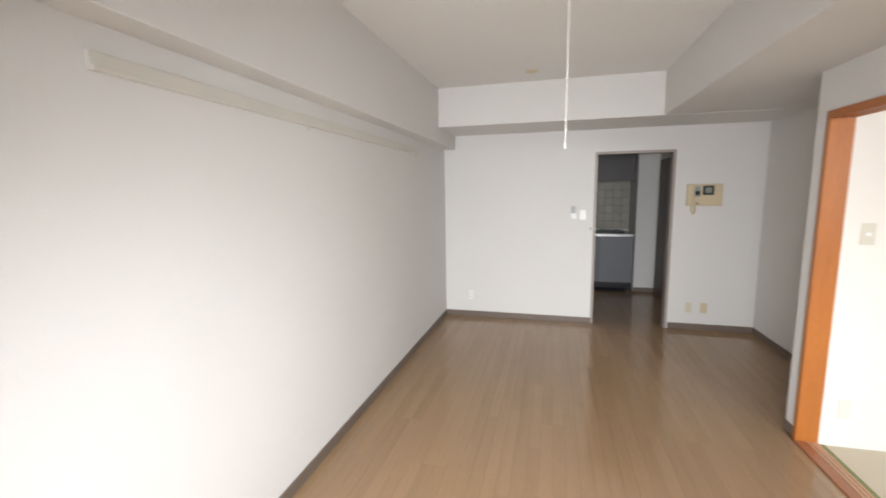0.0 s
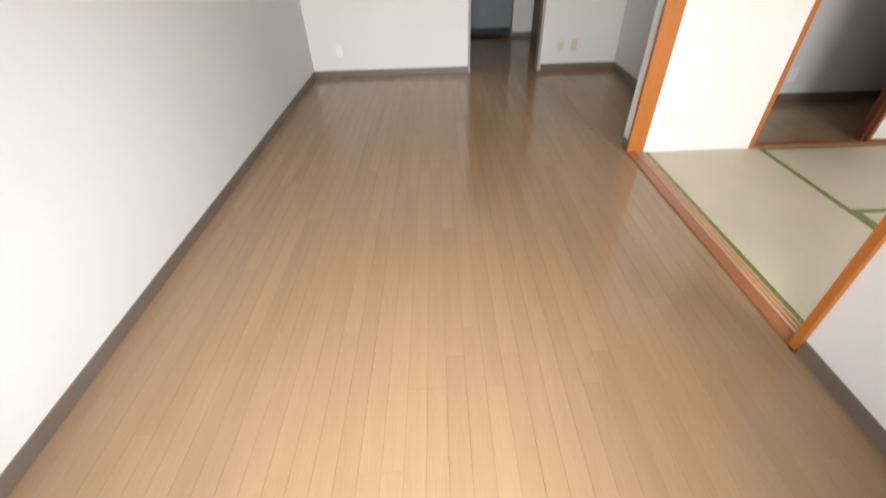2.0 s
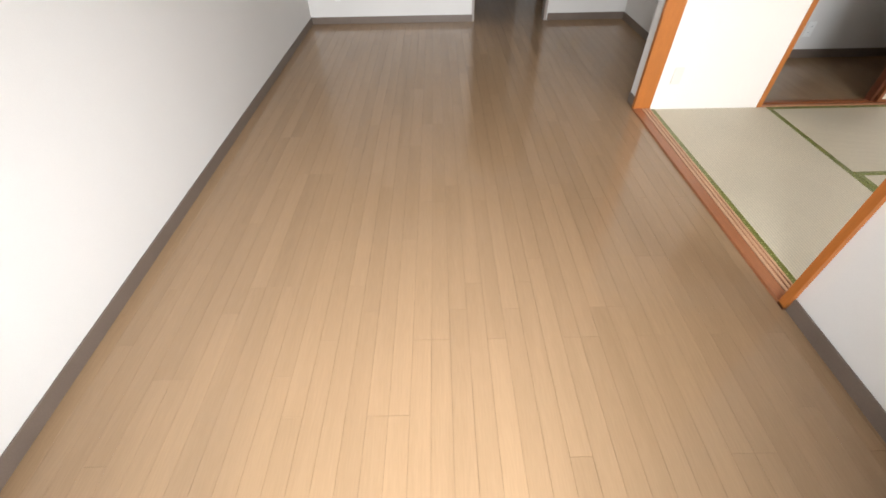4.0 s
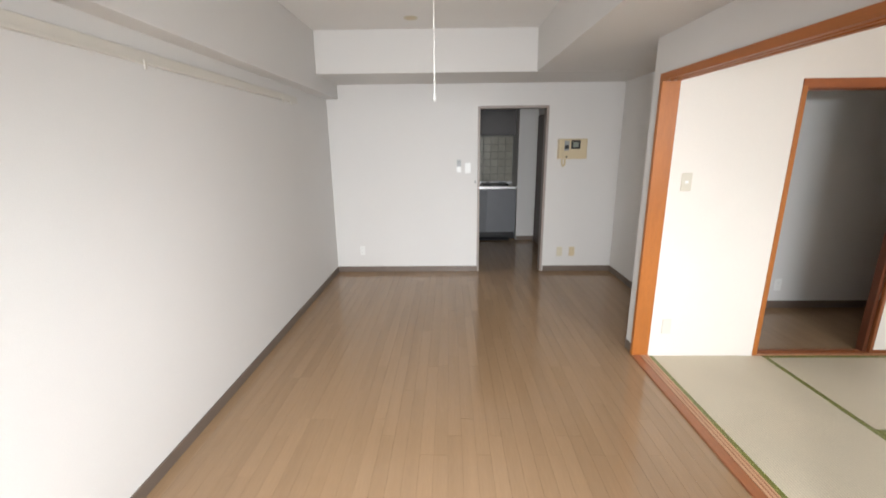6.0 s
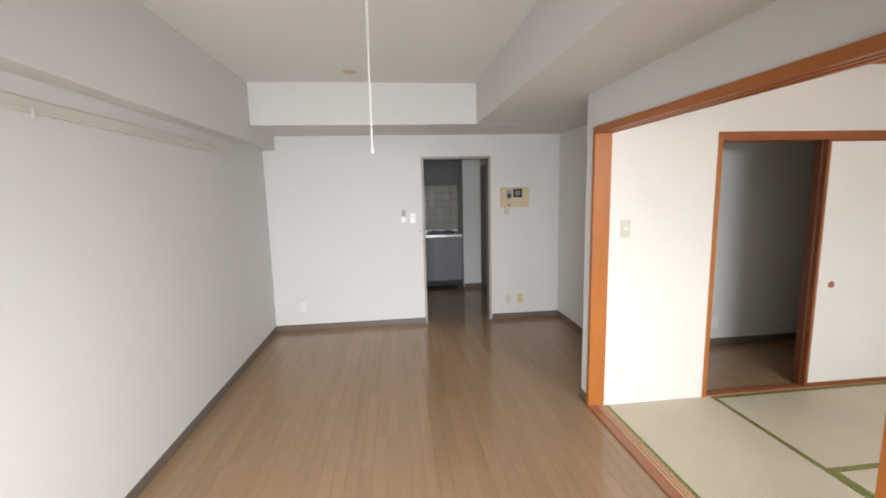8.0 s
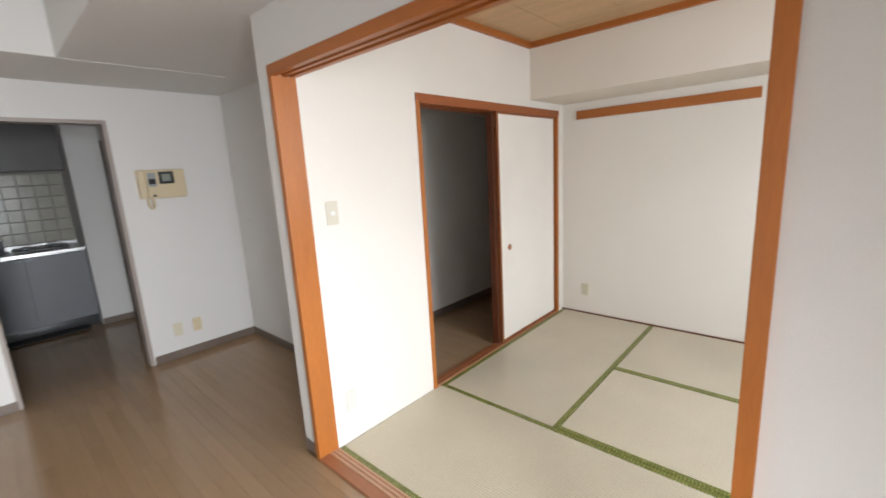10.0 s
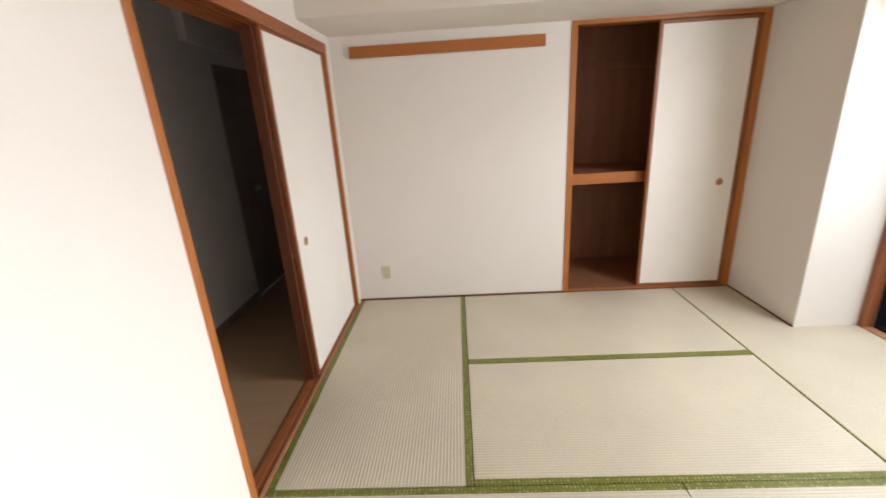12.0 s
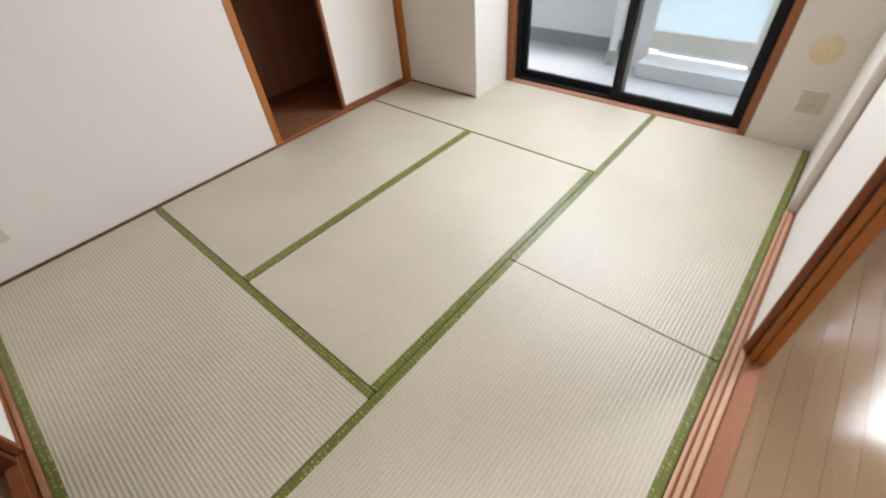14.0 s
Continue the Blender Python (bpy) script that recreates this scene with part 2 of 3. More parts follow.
# ---- mesh helpers ----
def box(bm, x0, x1, y0, y1, z0, z1, bevel=0.0):
    vs = [bm.verts.new((x, y, z)) for z in (z0, z1) for y in (y0, y1) for x in (x0, x1)]
    fs = [bm.faces.new([vs[i] for i in q]) for q in ((0, 2, 3, 1), (4, 5, 7, 6), (0, 1, 5, 4), (2, 6, 7, 3), (0, 4, 6, 2), (1, 3, 7, 5))]
    if bevel:
        es = list({e for f in fs for e in f.edges})
        bmesh.ops.bevel(bm, geom=es, offset=bevel, segments=2, affect="EDGES", profile=0.5)
    return bm


def B(*boxes, bevel=0.0):
    bm = bmesh.new()
    for b in boxes:
        box(bm, *b, bevel=bevel)
    return bm


def cyl(bm, m, r0, r1, h, n=24):
    """A cylinder or cone along the local z of m, from 0 to h."""
    bmesh.ops.create_cone(bm, cap_ends=True, segments=n, radius1=r0, radius2=r1, depth=h, matrix=m @ Matrix.Translation((0, 0, h / 2)))
    return bm


def lathe(m, prof, n=32):
    """Turns a profile of (radius, height) round the local z of m."""
    bm = bmesh.new()
    rings = []
    for r, h in prof:
        rings.append([bm.verts.new(m @ Vector((r * math.cos(2 * math.pi * i / n), r * math.sin(2 * math.pi * i / n), h))) for i in range(n)])
    for a, c in zip(rings, rings[1:]):
        for i in range(n):
            bm.faces.new((a[i], a[(i + 1) % n], c[(i + 1) % n], c[i]))
    bm.faces.new(list(reversed(rings[0])))
    bm.faces.new(rings[-1])
    return bm


def link(name, bm, material, smooth=False):
    me = bpy.data.meshes.new(name)
    bmesh.ops.recalc_face_normals(bm, faces=bm.faces)
    bm.to_mesh(me)
    bm.free()
    me.materials.append(material)
    if smooth:
        for p in me.polygons:
            p.use_smooth = True
        me.set_sharp_from_angle(angle=radians(35))
    return new(name, me)


def part(name, bm, material, parent, label="", smooth=False):
    ob = link(name, bm, material, smooth)
    ob.parent = parent
    return tagged(ob, label)


def thing(name, label, category, at=(0, 0, 0), group="", kind=""):
    """An Empty at a thing's base; its parts are given in the world's metres and hung under it at the origin."""
    ob = new(name)
    ob.empty_display_size = 0.1
    return tagged(ob, label, category, group, kind)


def P(*boxes, bevel=0.0):
    """Boxes that stay pieces of their own."""
    return boxes, bevel


def structure(name, bm, material, label, category, piece="board"):
    if isinstance(bm, tuple):
        root = tagged(new(name), label, category, kind="structure")
        for bx in bm[0]:
            part(piece, B(bx, bevel=bm[1]), material, root)
        return root
    return tagged(link(name, bm, material), label, category, kind="structure")


# ---- measures of the flat ----
XW, XA, XP, XE = -3.880, -0.372, -1.003, 1.912        # living room west, alcove east, partition, closet wall
YF, YN, YN2, YS = 3.138, 0.908, 1.07, -2.585         # far wall, tatami room north wall (two faces), south wall
ZC, ZB, ZJ = 2.684, 2.289, 2.515                      # ceiling, beams, tatami room's ceiling

# ---- walls, living room ----
structure("wall_west", B((XW - 0.15, XW, YS - 0.14, YF + 0.12, 0, ZC + 0.1)), WALL, "white textured wallpaper wall of the living room", "wall")
structure("wall_far", B((XW, -2.083, YF, YF + 0.12, 0, ZC + 0.1), (-1.245, XA + 0.12, YF, YF + 0.12, 0, ZC + 0.1), (-2.083, -1.245, YF, YF + 0.12, 2.036, ZC + 0.1)),
          WALL, "white wallpaper wall with the opening to the kitchen", "wall")
structure("wall_alcove", B((XA, XA + 0.12, YN2, YF, 0, ZC + 0.1)), WALL, "white wallpaper end wall of the alcove", "wall")
structure("wall_south_living", B((XW, -3.35, YS - 0.14, YS, 0, ZC + 0.1), (-1.45, XP, YS - 0.14, YS, 0, ZC + 0.1), (-3.35, -1.45, YS - 0.14, YS, 2.05, ZC + 0.1)),
          WALL, "white wallpaper wall round the balcony window", "wall")
structure("wall_partition", B((XP, -0.972, YS, -0.950, 0, 2.04), (XP, -0.904, YS, YN2, 2.04, ZC + 0.1), (XP, -0.904, 0.942, YN2, 0, 2.04)),
          WALL, "white wallpaper partition between the living room and the tatami room", "wall")
structure("wall_partition_lining", B((-0.972, -0.906, YS, -1.917, -0.02, 2.04), (-0.904, -0.900, YS, YN, 2.042, ZJ)), CREAM, "cream wallpaper lining beside the sliding panel", "wall")
structure("wall_alcove_south", B((-0.904, XA + 0.12, YN2 - 0.004, YN2, 0, ZC + 0.1)), WALL, "white wallpaper side wall of the alcove", "wall")

# ---- walls, tatami room ----
structure("wall_north", B((-0.904, -0.103, YN, YN2 - 0.004, 0, ZC + 0.1), (1.804, XE + 0.9, YN, YN2 - 0.004, 0, ZC + 0.1), (-0.103, 1.804, YN, YN2 - 0.004, 2.0, ZC + 0.1)),
          CREAM, "cream wallpaper wall with the sliding door to the hall", "wall")
structure("wall_east", B((XE, XE + 0.1, -0.817, YN, 0, ZC + 0.1), (XE, XE + 0.1, YS, -2.175, 0, ZC + 0.1), (XE, XE + 0.1, -2.175, -0.817, 2.06, ZC + 0.1)),
          CREAM, "cream wallpaper wall with the built-in closet", "wall")
structure("wall_south", B((-0.972, -0.562, YS - 0.14, YS, -0.06, ZC + 0.1), (1.198, XE + 0.9, YS - 0.14, YS, 0, ZC + 0.1), (-0.562, 1.198, YS - 0.14, YS, 2.04, ZC + 0.1)),
          CREAM, "cream wallpaper wall with the balcony window", "wall")
structure("pillar", B((1.199, XE, YS, -2.175, 0, 2.062), bevel=0.004), CREAM, "cream papered corner column", "column")
structure("beam_tatami_room", B((1.297, XE, YS, YN, 2.062, ZJ + 0.05), bevel=0.003), CREAM, "cream papered ceiling beam above the closet wall", "beam")

# ---- beams and ceilings ----
structure("beam_west", B((XW, -3.741, YS, YF, 2.131, ZC + 0.05), bevel=0.004), WALL, "white papered beam along the living room wall", "beam")
structure("beam_far", B((-3.741, -1.561, 2.358, YF, ZB, ZC + 0.05), bevel=0.004), WALL, "white papered beam above the kitchen opening", "beam")
structure("soffit", B((-1.561, XP, YS, YF, ZB, ZC + 0.05), (XP, XA, YN2, YF, ZB, ZC + 0.05)), WALL, "white papered dropped soffit", "soffit")
structure("trim_soffit", B((-1.561, -0.62, 2.36, 2.372, ZB - 0.003, ZB)), WALL, "thin white paper seam on the soffit", "trim")
structure("ceiling", B((XW - 0.15, XP + 0.1, YS - 0.14, YF + 0.12, ZC, ZC + 0.1), (XP + 0.1, XA + 0.12, YN2, YF + 0.12, ZC, ZC + 0.1)), CEIL, "white textured ceiling", "ceiling")


def board_ceiling():
    bm = bmesh.new()
    y = YS
    while y < YN - 0.01:
        e = min(y + 0.445, YN)
        box(bm, -0.904, 1.297, y + 0.0015, e - 0.0015, ZJ, ZJ + 0.02)
        y = e
    box(bm, -0.904, 1.297, YS, YN, ZJ + 0.004, ZJ + 0.06)
    return bm


structure("ceiling_tatami_room", board_ceiling(), CEILWOOD, "light cedar board ceiling with thin joints", "ceiling")
structure("trim_ceiling", P((-0.900, 1.297, YN - 0.028, YN, ZJ - 0.045, ZJ), (1.269, 1.297, YS, YN - 0.028, ZJ - 0.045, ZJ), (-0.900, -0.872, YS, YN - 0.028, ZJ - 0.045, ZJ)),
          CEDAR_Y, "orange-brown wooden ceiling moulding", "trim")


# ---- baseboards ----
def baseboard(name, *bx):
    return structure(name, P(*bx, bevel=0.002), BASE, "grey-brown vinyl baseboard along the wall", "baseboard")


baseboard("baseboard_west", (XW, XW + 0.009, YS, YF - 0.009, 0.001, 0.072))
baseboard("baseboard_far", (XW, -2.077, YF - 0.009, YF, 0.001, 0.072), (-1.234, XA, YF - 0.009, YF, 0.001, 0.072))
baseboard("baseboard_alcove", (XA - 0.009, XA, YN2 + 0.009, YF - 0.009, 0.001, 0.072), (XP + 0.002, XA, YN2, YN2 + 0.009, 0.001, 0.072))
baseboard("baseboard_partition", (XP - 0.009, XP, YS, -0.953, 0.001, 0.072), (XP - 0.007, XP, 0.946, YN2, 0.001, 0.072))
structure("baseboard_closet_wall", P((XE - 0.014, XE, -0.82, YN, 0.0, 0.016), (XE - 0.014, XE, -2.19, -0.82, 0.0, 0.012), (1.199, XE - 0.014, -2.175, -2.163, 0.0, 0.014)),
          DARKWOOD, "thin brown wooden edge strip beside the tatami", "baseboard")

# ---- frames and thresholds of the wide opening ----
structure("trim_opening", B((-1.022, -0.899, 0.906, 0.942, 0.0, 1.998), bevel=0.002), CEDAR, "orange-stained wooden post of the wide opening", "door frame")
structure("trim_opening_south", P((-1.022, -0.992, -0.950, -0.912, 0.0, 1.998), (-0.992, -0.986, -0.950, -0.924, 0.0, 1.998), (-0.986, -0.970, -0.950, -0.912, 0.0, 1.998), bevel=0.001),
          CEDAR, "orange-stained wooden post with a dark groove", "door frame")
structure("trim_header", P((-1.022, -0.898, -0.950, 0.942, 2.012, 2.044), (-1.022, -0.992, -0.950, 0.942, 1.998, 2.012), (-0.972, -0.950, -0.950, 0.906, 1.998, 2.012), (-0.926, -0.898, -0.950, 0.906, 1.998, 2.012)),
          CEDAR_Y, "orange-stained grooved wooden lintel", "door frame")
structure("threshold", P((-1.022, -0.966, -0.950, 0.906, -0.02, 0.0125), (-0.966, -0.900, -0.950, 0.906, -0.02, 0.007), (-0.972, -0.900, -1.915, -0.950, -0.02, 0.007)),
          mat("red_brown_threshold", (0.33, 0.125, 0.055), 0.36, vary=0.12, scale=5, grain=0.12, grain_scale=60, stretch=(5, 0.5, 5)), "worn red-brown wooden threshold of the wide opening", "threshold")
structure("threshold_track", P((-0.958, -0.943, -0.950, 0.906, 0.007, 0.0125), (-0.934, -0.920, -1.915, 0.906, 0.007, 0.0125), (-0.911, -0.900, -1.915, 0.906, 0.007, 0.0125)),
          mat("pale_worn_track", (0.56, 0.33, 0.20), 0.4, vary=0.12, scale=5, grain=0.12, grain_scale=60, stretch=(5, 0.5, 5)), "pale worn wooden strips of the sliding track", "threshold")


def fusuma(name, along, x0, x1, d0, d1, z0, z1, label, pulls=(), frame_w=0.022):
    """A papered sliding panel: wooden frame of four bars, paper field on both sides, round sunk pulls.
    along 'x' or 'y' is the direction of its width; d0..d1 its thickness."""
    root = thing(name, label, "sliding door")

    def bx(a0, a1, c0, c1, z0_, z1_):
        return (a0, a1, c0, c1, z0_, z1_) if along == "x" else (c0, c1, a0, a1, z0_, z1_)
    m = FRAMEW
    for a0, a1 in ((x0, x0 + frame_w), (x1 - frame_w, x1)):
        part("stile", B(bx(a0, a1, d0, d1, z0, z1), bevel=0.002), m, root, "orange-brown wooden stile")
    for a, c in ((z0, z0 + frame_w), (z1 - frame_w, z1)):
        part("frame_rail", B(bx(x0 + frame_w, x1 - frame_w, d0, d1, a, c), bevel=0.001), m, root, "orange-brown wooden rail")
    part("panel", B(bx(x0 + frame_w, x1 - frame_w, d0 + 0.003, d1 - 0.003, z0 + frame_w, z1 - frame_w)), FUSUMA, root, "off-white papered field")
    for a, z, side in pulls:
        d = d0 + 0.003 if side < 0 else d1 - 0.003
        if along == "x":
            mm = Matrix.Translation((a, d, z)) @ Matrix.Rotation(radians(90 if side < 0 else -90), 4, "X")
        else:
            mm = Matrix.Translation((d, a, z)) @ Matrix.Rotation(radians(-90 if side < 0 else 90), 4, "Y")
        part("pull", lathe(mm, [(0.026, 0), (0.027, 0.002), (0.0245, 0.0035), (0.021, 0.003), (0.018, 0.0008), (0.0, 0.0006)][:5], 24), PULL, root, "round bronze finger pull", True)
    return root


fusuma("sliding_panel", "y", -1.908, -0.946, -0.966, -0.943, 0.013, 1.994, "off-white papered sliding panel pushed open beside the opening", (), 0.010)

# ---- door to the hall ----
structure("trim_hall_door", P((-0.103, -0.070, YN - 0.008, YN2 + 0.004, 0.0, 2.0), (1.772, 1.806, YN - 0.008, YN2 + 0.004, 0.0, 2.0), bevel=0.002), CEDAR,
          "orange-stained wooden jambs of the hall door", "door frame")
structure("trim_hall_header", P((-0.103, 1.806, YN - 0.01, YN2 + 0.006, 1.957, 2.002), (-0.07, 1.772, YN - 0.01, YN + 0.012, 1.942, 1.957), (-0.07, 1.772, YN + 0.04, YN + 0.052, 1.942, 1.957),
                                (-0.07, 1.772, YN + 0.084, YN2 + 0.006, 1.942, 1.957)), CEDAR_X, "orange-stained grooved lintel of the hall door", "door frame")
structure("threshold_hall", P((-0.07, 1.772, YN + 0.012, YN + 0.078, -0.02, 0.008), (-0.07, 1.772, YN + 0.04, YN + 0.078, 0.008, 0.014)),
          FRAMEW, "red-brown wooden threshold of the hall door", "threshold")
structure("threshold_hall_track", P((-0.07, 1.772, YN - 0.004, YN + 0.012, -0.02, 0.014)), SILL, "pale worn edge strip of the hall threshold", "threshold")
structure("trim_hall_post", B((0.772, 0.80, YN + 0.041, YN + 0.098, 0.0, 1.957), bevel=0.002), DARKWOOD, "reddish-brown post behind the sliding door", "door frame")
fusuma("sliding_door", "x", 0.80, 1.768, YN + 0.014, YN + 0.038, 0.016, 1.952, "off-white papered sliding door with a round pull, half open", ((0.945, 0.84, -1),), 0.024)

# ---- closet ----
structure("closet_shell", P((XE + 0.1, 2.72, -2.3, -2.2, 0.0, 2.3), (XE + 0.1, 2.72, -0.81, -0.72, 0.0, 2.3), (2.66, 2.72, -2.2, -0.81, 0.0, 2.3), (XE + 0.1, 2.66, -2.2, -0.81, 2.12, 2.3)),
          PLY, "brown plywood walls inside the closet", "closet wall")
structure("closet_floor", B((XE + 0.002, 2.66, -2.2, -0.81, -0.02, 0.028)), PLY, "brown plywood closet floor", "closet floor")
structure("trim_closet", P((XE - 0.006, XE + 0.1, -0.862, -0.817, 0.0, 2.03), (XE - 0.006, XE + 0.1, -2.177, -2.122, 0.0, 2.03), (XE - 0.006, XE + 0.1, -2.177, -0.817, 2.03, 2.0585), bevel=0.002),
          CEDAR, "orange-stained wooden closet frame", "door frame")
structure("threshold_closet", B((XE - 0.008, XE + 0.098, -2.122, -0.862, -0.01, 0.022)), CEDAR_Y, "brown wooden closet threshold", "threshold")
shelf = thing("closet_shelf", "brown wooden middle shelf across the closet", "shelf")
part("shelf_board", B((2.035, 2.655, -2.195, -0.815, 0.945, 0.97)), PLY, shelf)
part("front_rail", B((2.008, 2.034, -2.195, -0.815, 0.892, 0.978), bevel=0.003), CEDAR_Y, shelf, "orange-stained front rail")
hanger = thing("closet_rail", "brown wooden batten high inside the closet", "rail")
part("batten", B((2.62, 2.655, -2.195, -0.815, 1.78, 1.85)), PLY, hanger)
fusuma("closet_door", "y", -2.12, -1.435, XE + 0.012, XE + 0.036, 0.024, 2.026, "off-white papered closet door with a round pull, half open", ((-1.995, 0.875, -1),), 0.024)
fusuma("closet_door", "y", -2.118, -1.46, XE + 0.05, XE + 0.074, 0.024, 2.026, "off-white papered closet door pushed behind the other", (), 0.024)

nageshi = thing("wall_batten", "orange-stained wooden hanging batten on the cream wall", "batten")
part("board", B((XE - 0.022, XE, -0.637, 0.762, 1.91, 1.988), bevel=0.002), CEDAR_Y, nageshi)


# ---- balcony windows ----
def window(name, x0, x1, y, ztop, label, bar_side):
    """Two-leaf sliding window in a black frame, with wooden casing on the room's side."""
    root = tagged(new(name), label, "window", kind="structure")
    for a, c in ((x0 - 0.045, x0), (x1, x1 + 0.045)):
        part("casing", B((a, c, y + 0.0, y + 0.062, 0.0, ztop + 0.035), bevel=0.002), FRAMEW, root, "brown-stained wooden casing")
    part("casing", B((x0, x1, y + 0.0, y + 0.062, ztop, ztop + 0.035), bevel=0.002), FRAMEW, root, "brown-stained wooden casing")
    part("window_sill", B((x0, x1, y + 0.002, y + 0.062, -0.02, 0.012), bevel=0.002), SILL, root, "pinkish worn wooden sill")
    for a, c in ((x0, x0 + 0.028), (x1 - 0.028, x1)):
        part("window_frame", B((a, c, y - 0.1, y, 0.0, ztop), bevel=0.002), ALU, root, "black aluminium frame")
    part("window_frame", B((x0 + 0.028, x1 - 0.028, y - 0.1, y, 0.002, 0.026), (x0 + 0.028, x1 - 0.028, y - 0.1, y, ztop - 0.035, ztop)), ALU, root, "black aluminium frame")
    mid = (x0 + x1) / 2 - 0.01
    for i, (a, c, d) in enumerate(((x0 + 0.029, mid + 0.026, y - 0.042), (mid - 0.026, x1 - 0.029, y - 0.088))):
        sash = part("sash", B((a, a + 0.040, d, d + 0.032, 0.027, ztop - 0.036), (c - 0.040, c, d, d + 0.032, 0.027, ztop - 0.036),
                              (a + 0.040, c - 0.040, d, d + 0.032, 0.027, 0.072), (a + 0.040, c - 0.040, d, d + 0.032, ztop - 0.09, ztop - 0.036), bevel=0.0015), ALU, root, "black aluminium sash")
        if (i == 0) == (bar_side == 0):
            part("crossbar", B((a + 0.040, c - 0.040, d + 0.004, d + 0.028, 0.955, 0.995), bevel=0.001), ALUG, sash, "dark grey crossbar")
        g = part("pane", B((a + 0.036, c - 0.036, d + 0.013, d + 0.018, 0.068, ztop - 0.085)), GLASS, sash, "clear glass pane")
        g.visible_shadow = False
    lock = part("lock", B((mid - 0.012, mid + 0.03, y - 0.01, y + 0.012, 0.965, 1.035), bevel=0.006), BLACKP, root, "black crescent lock")
    part("guide_strip", B((mid - 0.048, mid - 0.027, y - 0.072, y - 0.058, 0.04, ztop - 0.04)), ALUG, root, "grey brush strip between the sashes")
    return root


window("window_1", -0.515, 1.155, -2.645, 2.0, "black aluminium sliding window with orange-stained casing, closed", 0)
window("window_2", -3.305, -1.495, -2.645, 2.0, "black aluminium sliding window of the living room", 0)
catch = thing("screen_catch", "small dark metal catch on the window casing", "catch")
part("plate", B((1.158, 1.19, -2.584, -2.578, 0.815, 0.88), bevel=0.003), BLACKP, catch)

# ---- kitchen ----
KY = 5.0
structure("wall_kitchen", P((-3.4, -3.28, YF + 0.12, 5.67, 0, 2.5), (-3.28, -0.88, 5.56, 5.67, 0, 2.5), (-1.30, -0.88, 4.93, 5.56, 0, 2.5), (-1.0, -0.88, YF + 0.12, 3.86, 0, 2.5),
                            (-1.0, -0.88, 4.87, 4.93, 0, 2.5), (-1.0, -0.88, 3.86, 4.87, 2.03, 2.5)), WALL, "white wallpaper walls of the dim kitchen", "wall", "wall_panel")
structure("ceiling_kitchen", B((-3.4, -0.88, YF + 0.12, 5.67, 2.36, 2.5)), CEIL, "white kitchen ceiling", "ceiling")
baseboard("baseboard_kitchen", (-1.298, -1.001, 4.921, 4.93, 0.001, 0.07))
structure("trim_kitchen_opening", P((-2.085, -2.056, YF - 0.006, YF + 0.126, 0.0, 2.038), (-1.272, -1.243, YF - 0.006, YF + 0.126, 0.0, 2.038), (-2.056, -1.272, YF - 0.006, YF + 0.126, 2.010, 2.038), bevel=0.002),
          mat("taupe_door_casing", (0.33, 0.28, 0.25), 0.45, vary=0.05), "taupe casing of the kitchen opening", "door frame")
kdoor = tagged(new("door_kitchen"), "dark brown closed door at the kitchen's side", "door", kind="structure")
part("door_leaf", B((-1.01, -0.97, 3.91, 4.82, 0.01, 1.98), bevel=0.002), KDOOR, kdoor)
part("door_casing", B((-1.016, -0.96, 3.865, 3.91, 0, 2.025), (-1.016, -0.96, 4.82, 4.865, 0, 2.025), (-1.016, -0.96, 3.91, 4.82, 1.985, 2.025)), KDOOR, kdoor)


def base_cabinet(x0, x1):
    root = thing("base_cabinet", "grey-blue kitchen base cabinet with plain doors and a dark plinth", "cabinet", group="kitchen base cabinets")
    part("body", B((x0, x1, KY + 0.022, 5.555, 0.12, 0.862)), CABINET, root)
    part("plinth", B((x0, x1, KY + 0.05, 5.5, 0.0, 0.12)), BLACKP, root, "black recessed plinth")
    half = (x0 + x1) / 2
    for a, c, h in ((x0, half, half - 0.04), (half, x1, half + 0.04)):
        d = part("door", B((a + 0.002, c - 0.002, KY, KY + 0.02, 0.125, 0.858), bevel=0.002), CABINET, root)
        part("handle", B((h - 0.03, h + 0.03, KY - 0.012, KY, 0.83, 0.842), bevel=0.002), ALUG, d, "small grey edge handle")
    return root


for a, c in ((-2.30, -1.306), (-3.27, -2.302)):
    base_cabinet(a, c)
top = thing("worktop", "stainless steel kitchen worktop with a raised rim", "worktop")
part("slab", B((-3.275, -1.304, KY - 0.015, 5.558, 0.864, 0.905), bevel=0.004), STEEL, top)
part("backsplash_rim", B((-3.275, -1.304, 5.53, 5.556, 0.905, 0.945), bevel=0.003), STEEL, top)
hob = thing("gas_hob", "low black gas hob on the steel worktop", "hob")
part("body", B((-1.86, -1.42, 5.10, 5.45, 0.907, 0.93), bevel=0.006), BLACKP, hob)
for x in (-1.75, -1.53):
    part("burner", lathe(Matrix.Translation((x, 5.28, 0.93)), [(0.06, 0), (0.06, 0.008), (0.045, 0.012), (0.04, 0.02), (0.015, 0.024)], 24), ALUG, hob, "round grey burner", True)
tap = thing("kitchen_tap", "dark swivel tap standing behind the sink", "tap")
part("column", lathe(Matrix.Translation((-1.93, 5.42, 0.906)), [(0.028, 0), (0.026, 0.02), (0.018, 0.04), (0.018, 0.14), (0.012, 0.16)], 20), ALUG, tap, "", True)
part("spout", cyl(bmesh.new(), look((-1.93, 5.42, 1.05), (-2.0, 5.22, 1.0)) @ Matrix.Rotation(math.pi, 4, "X"), 0.012, 0.011, 0.2, 16), ALUG, tap, "", True)
upper = thing("wall_cabinet", "dark kitchen wall cabinet under the ceiling", "cabinet")
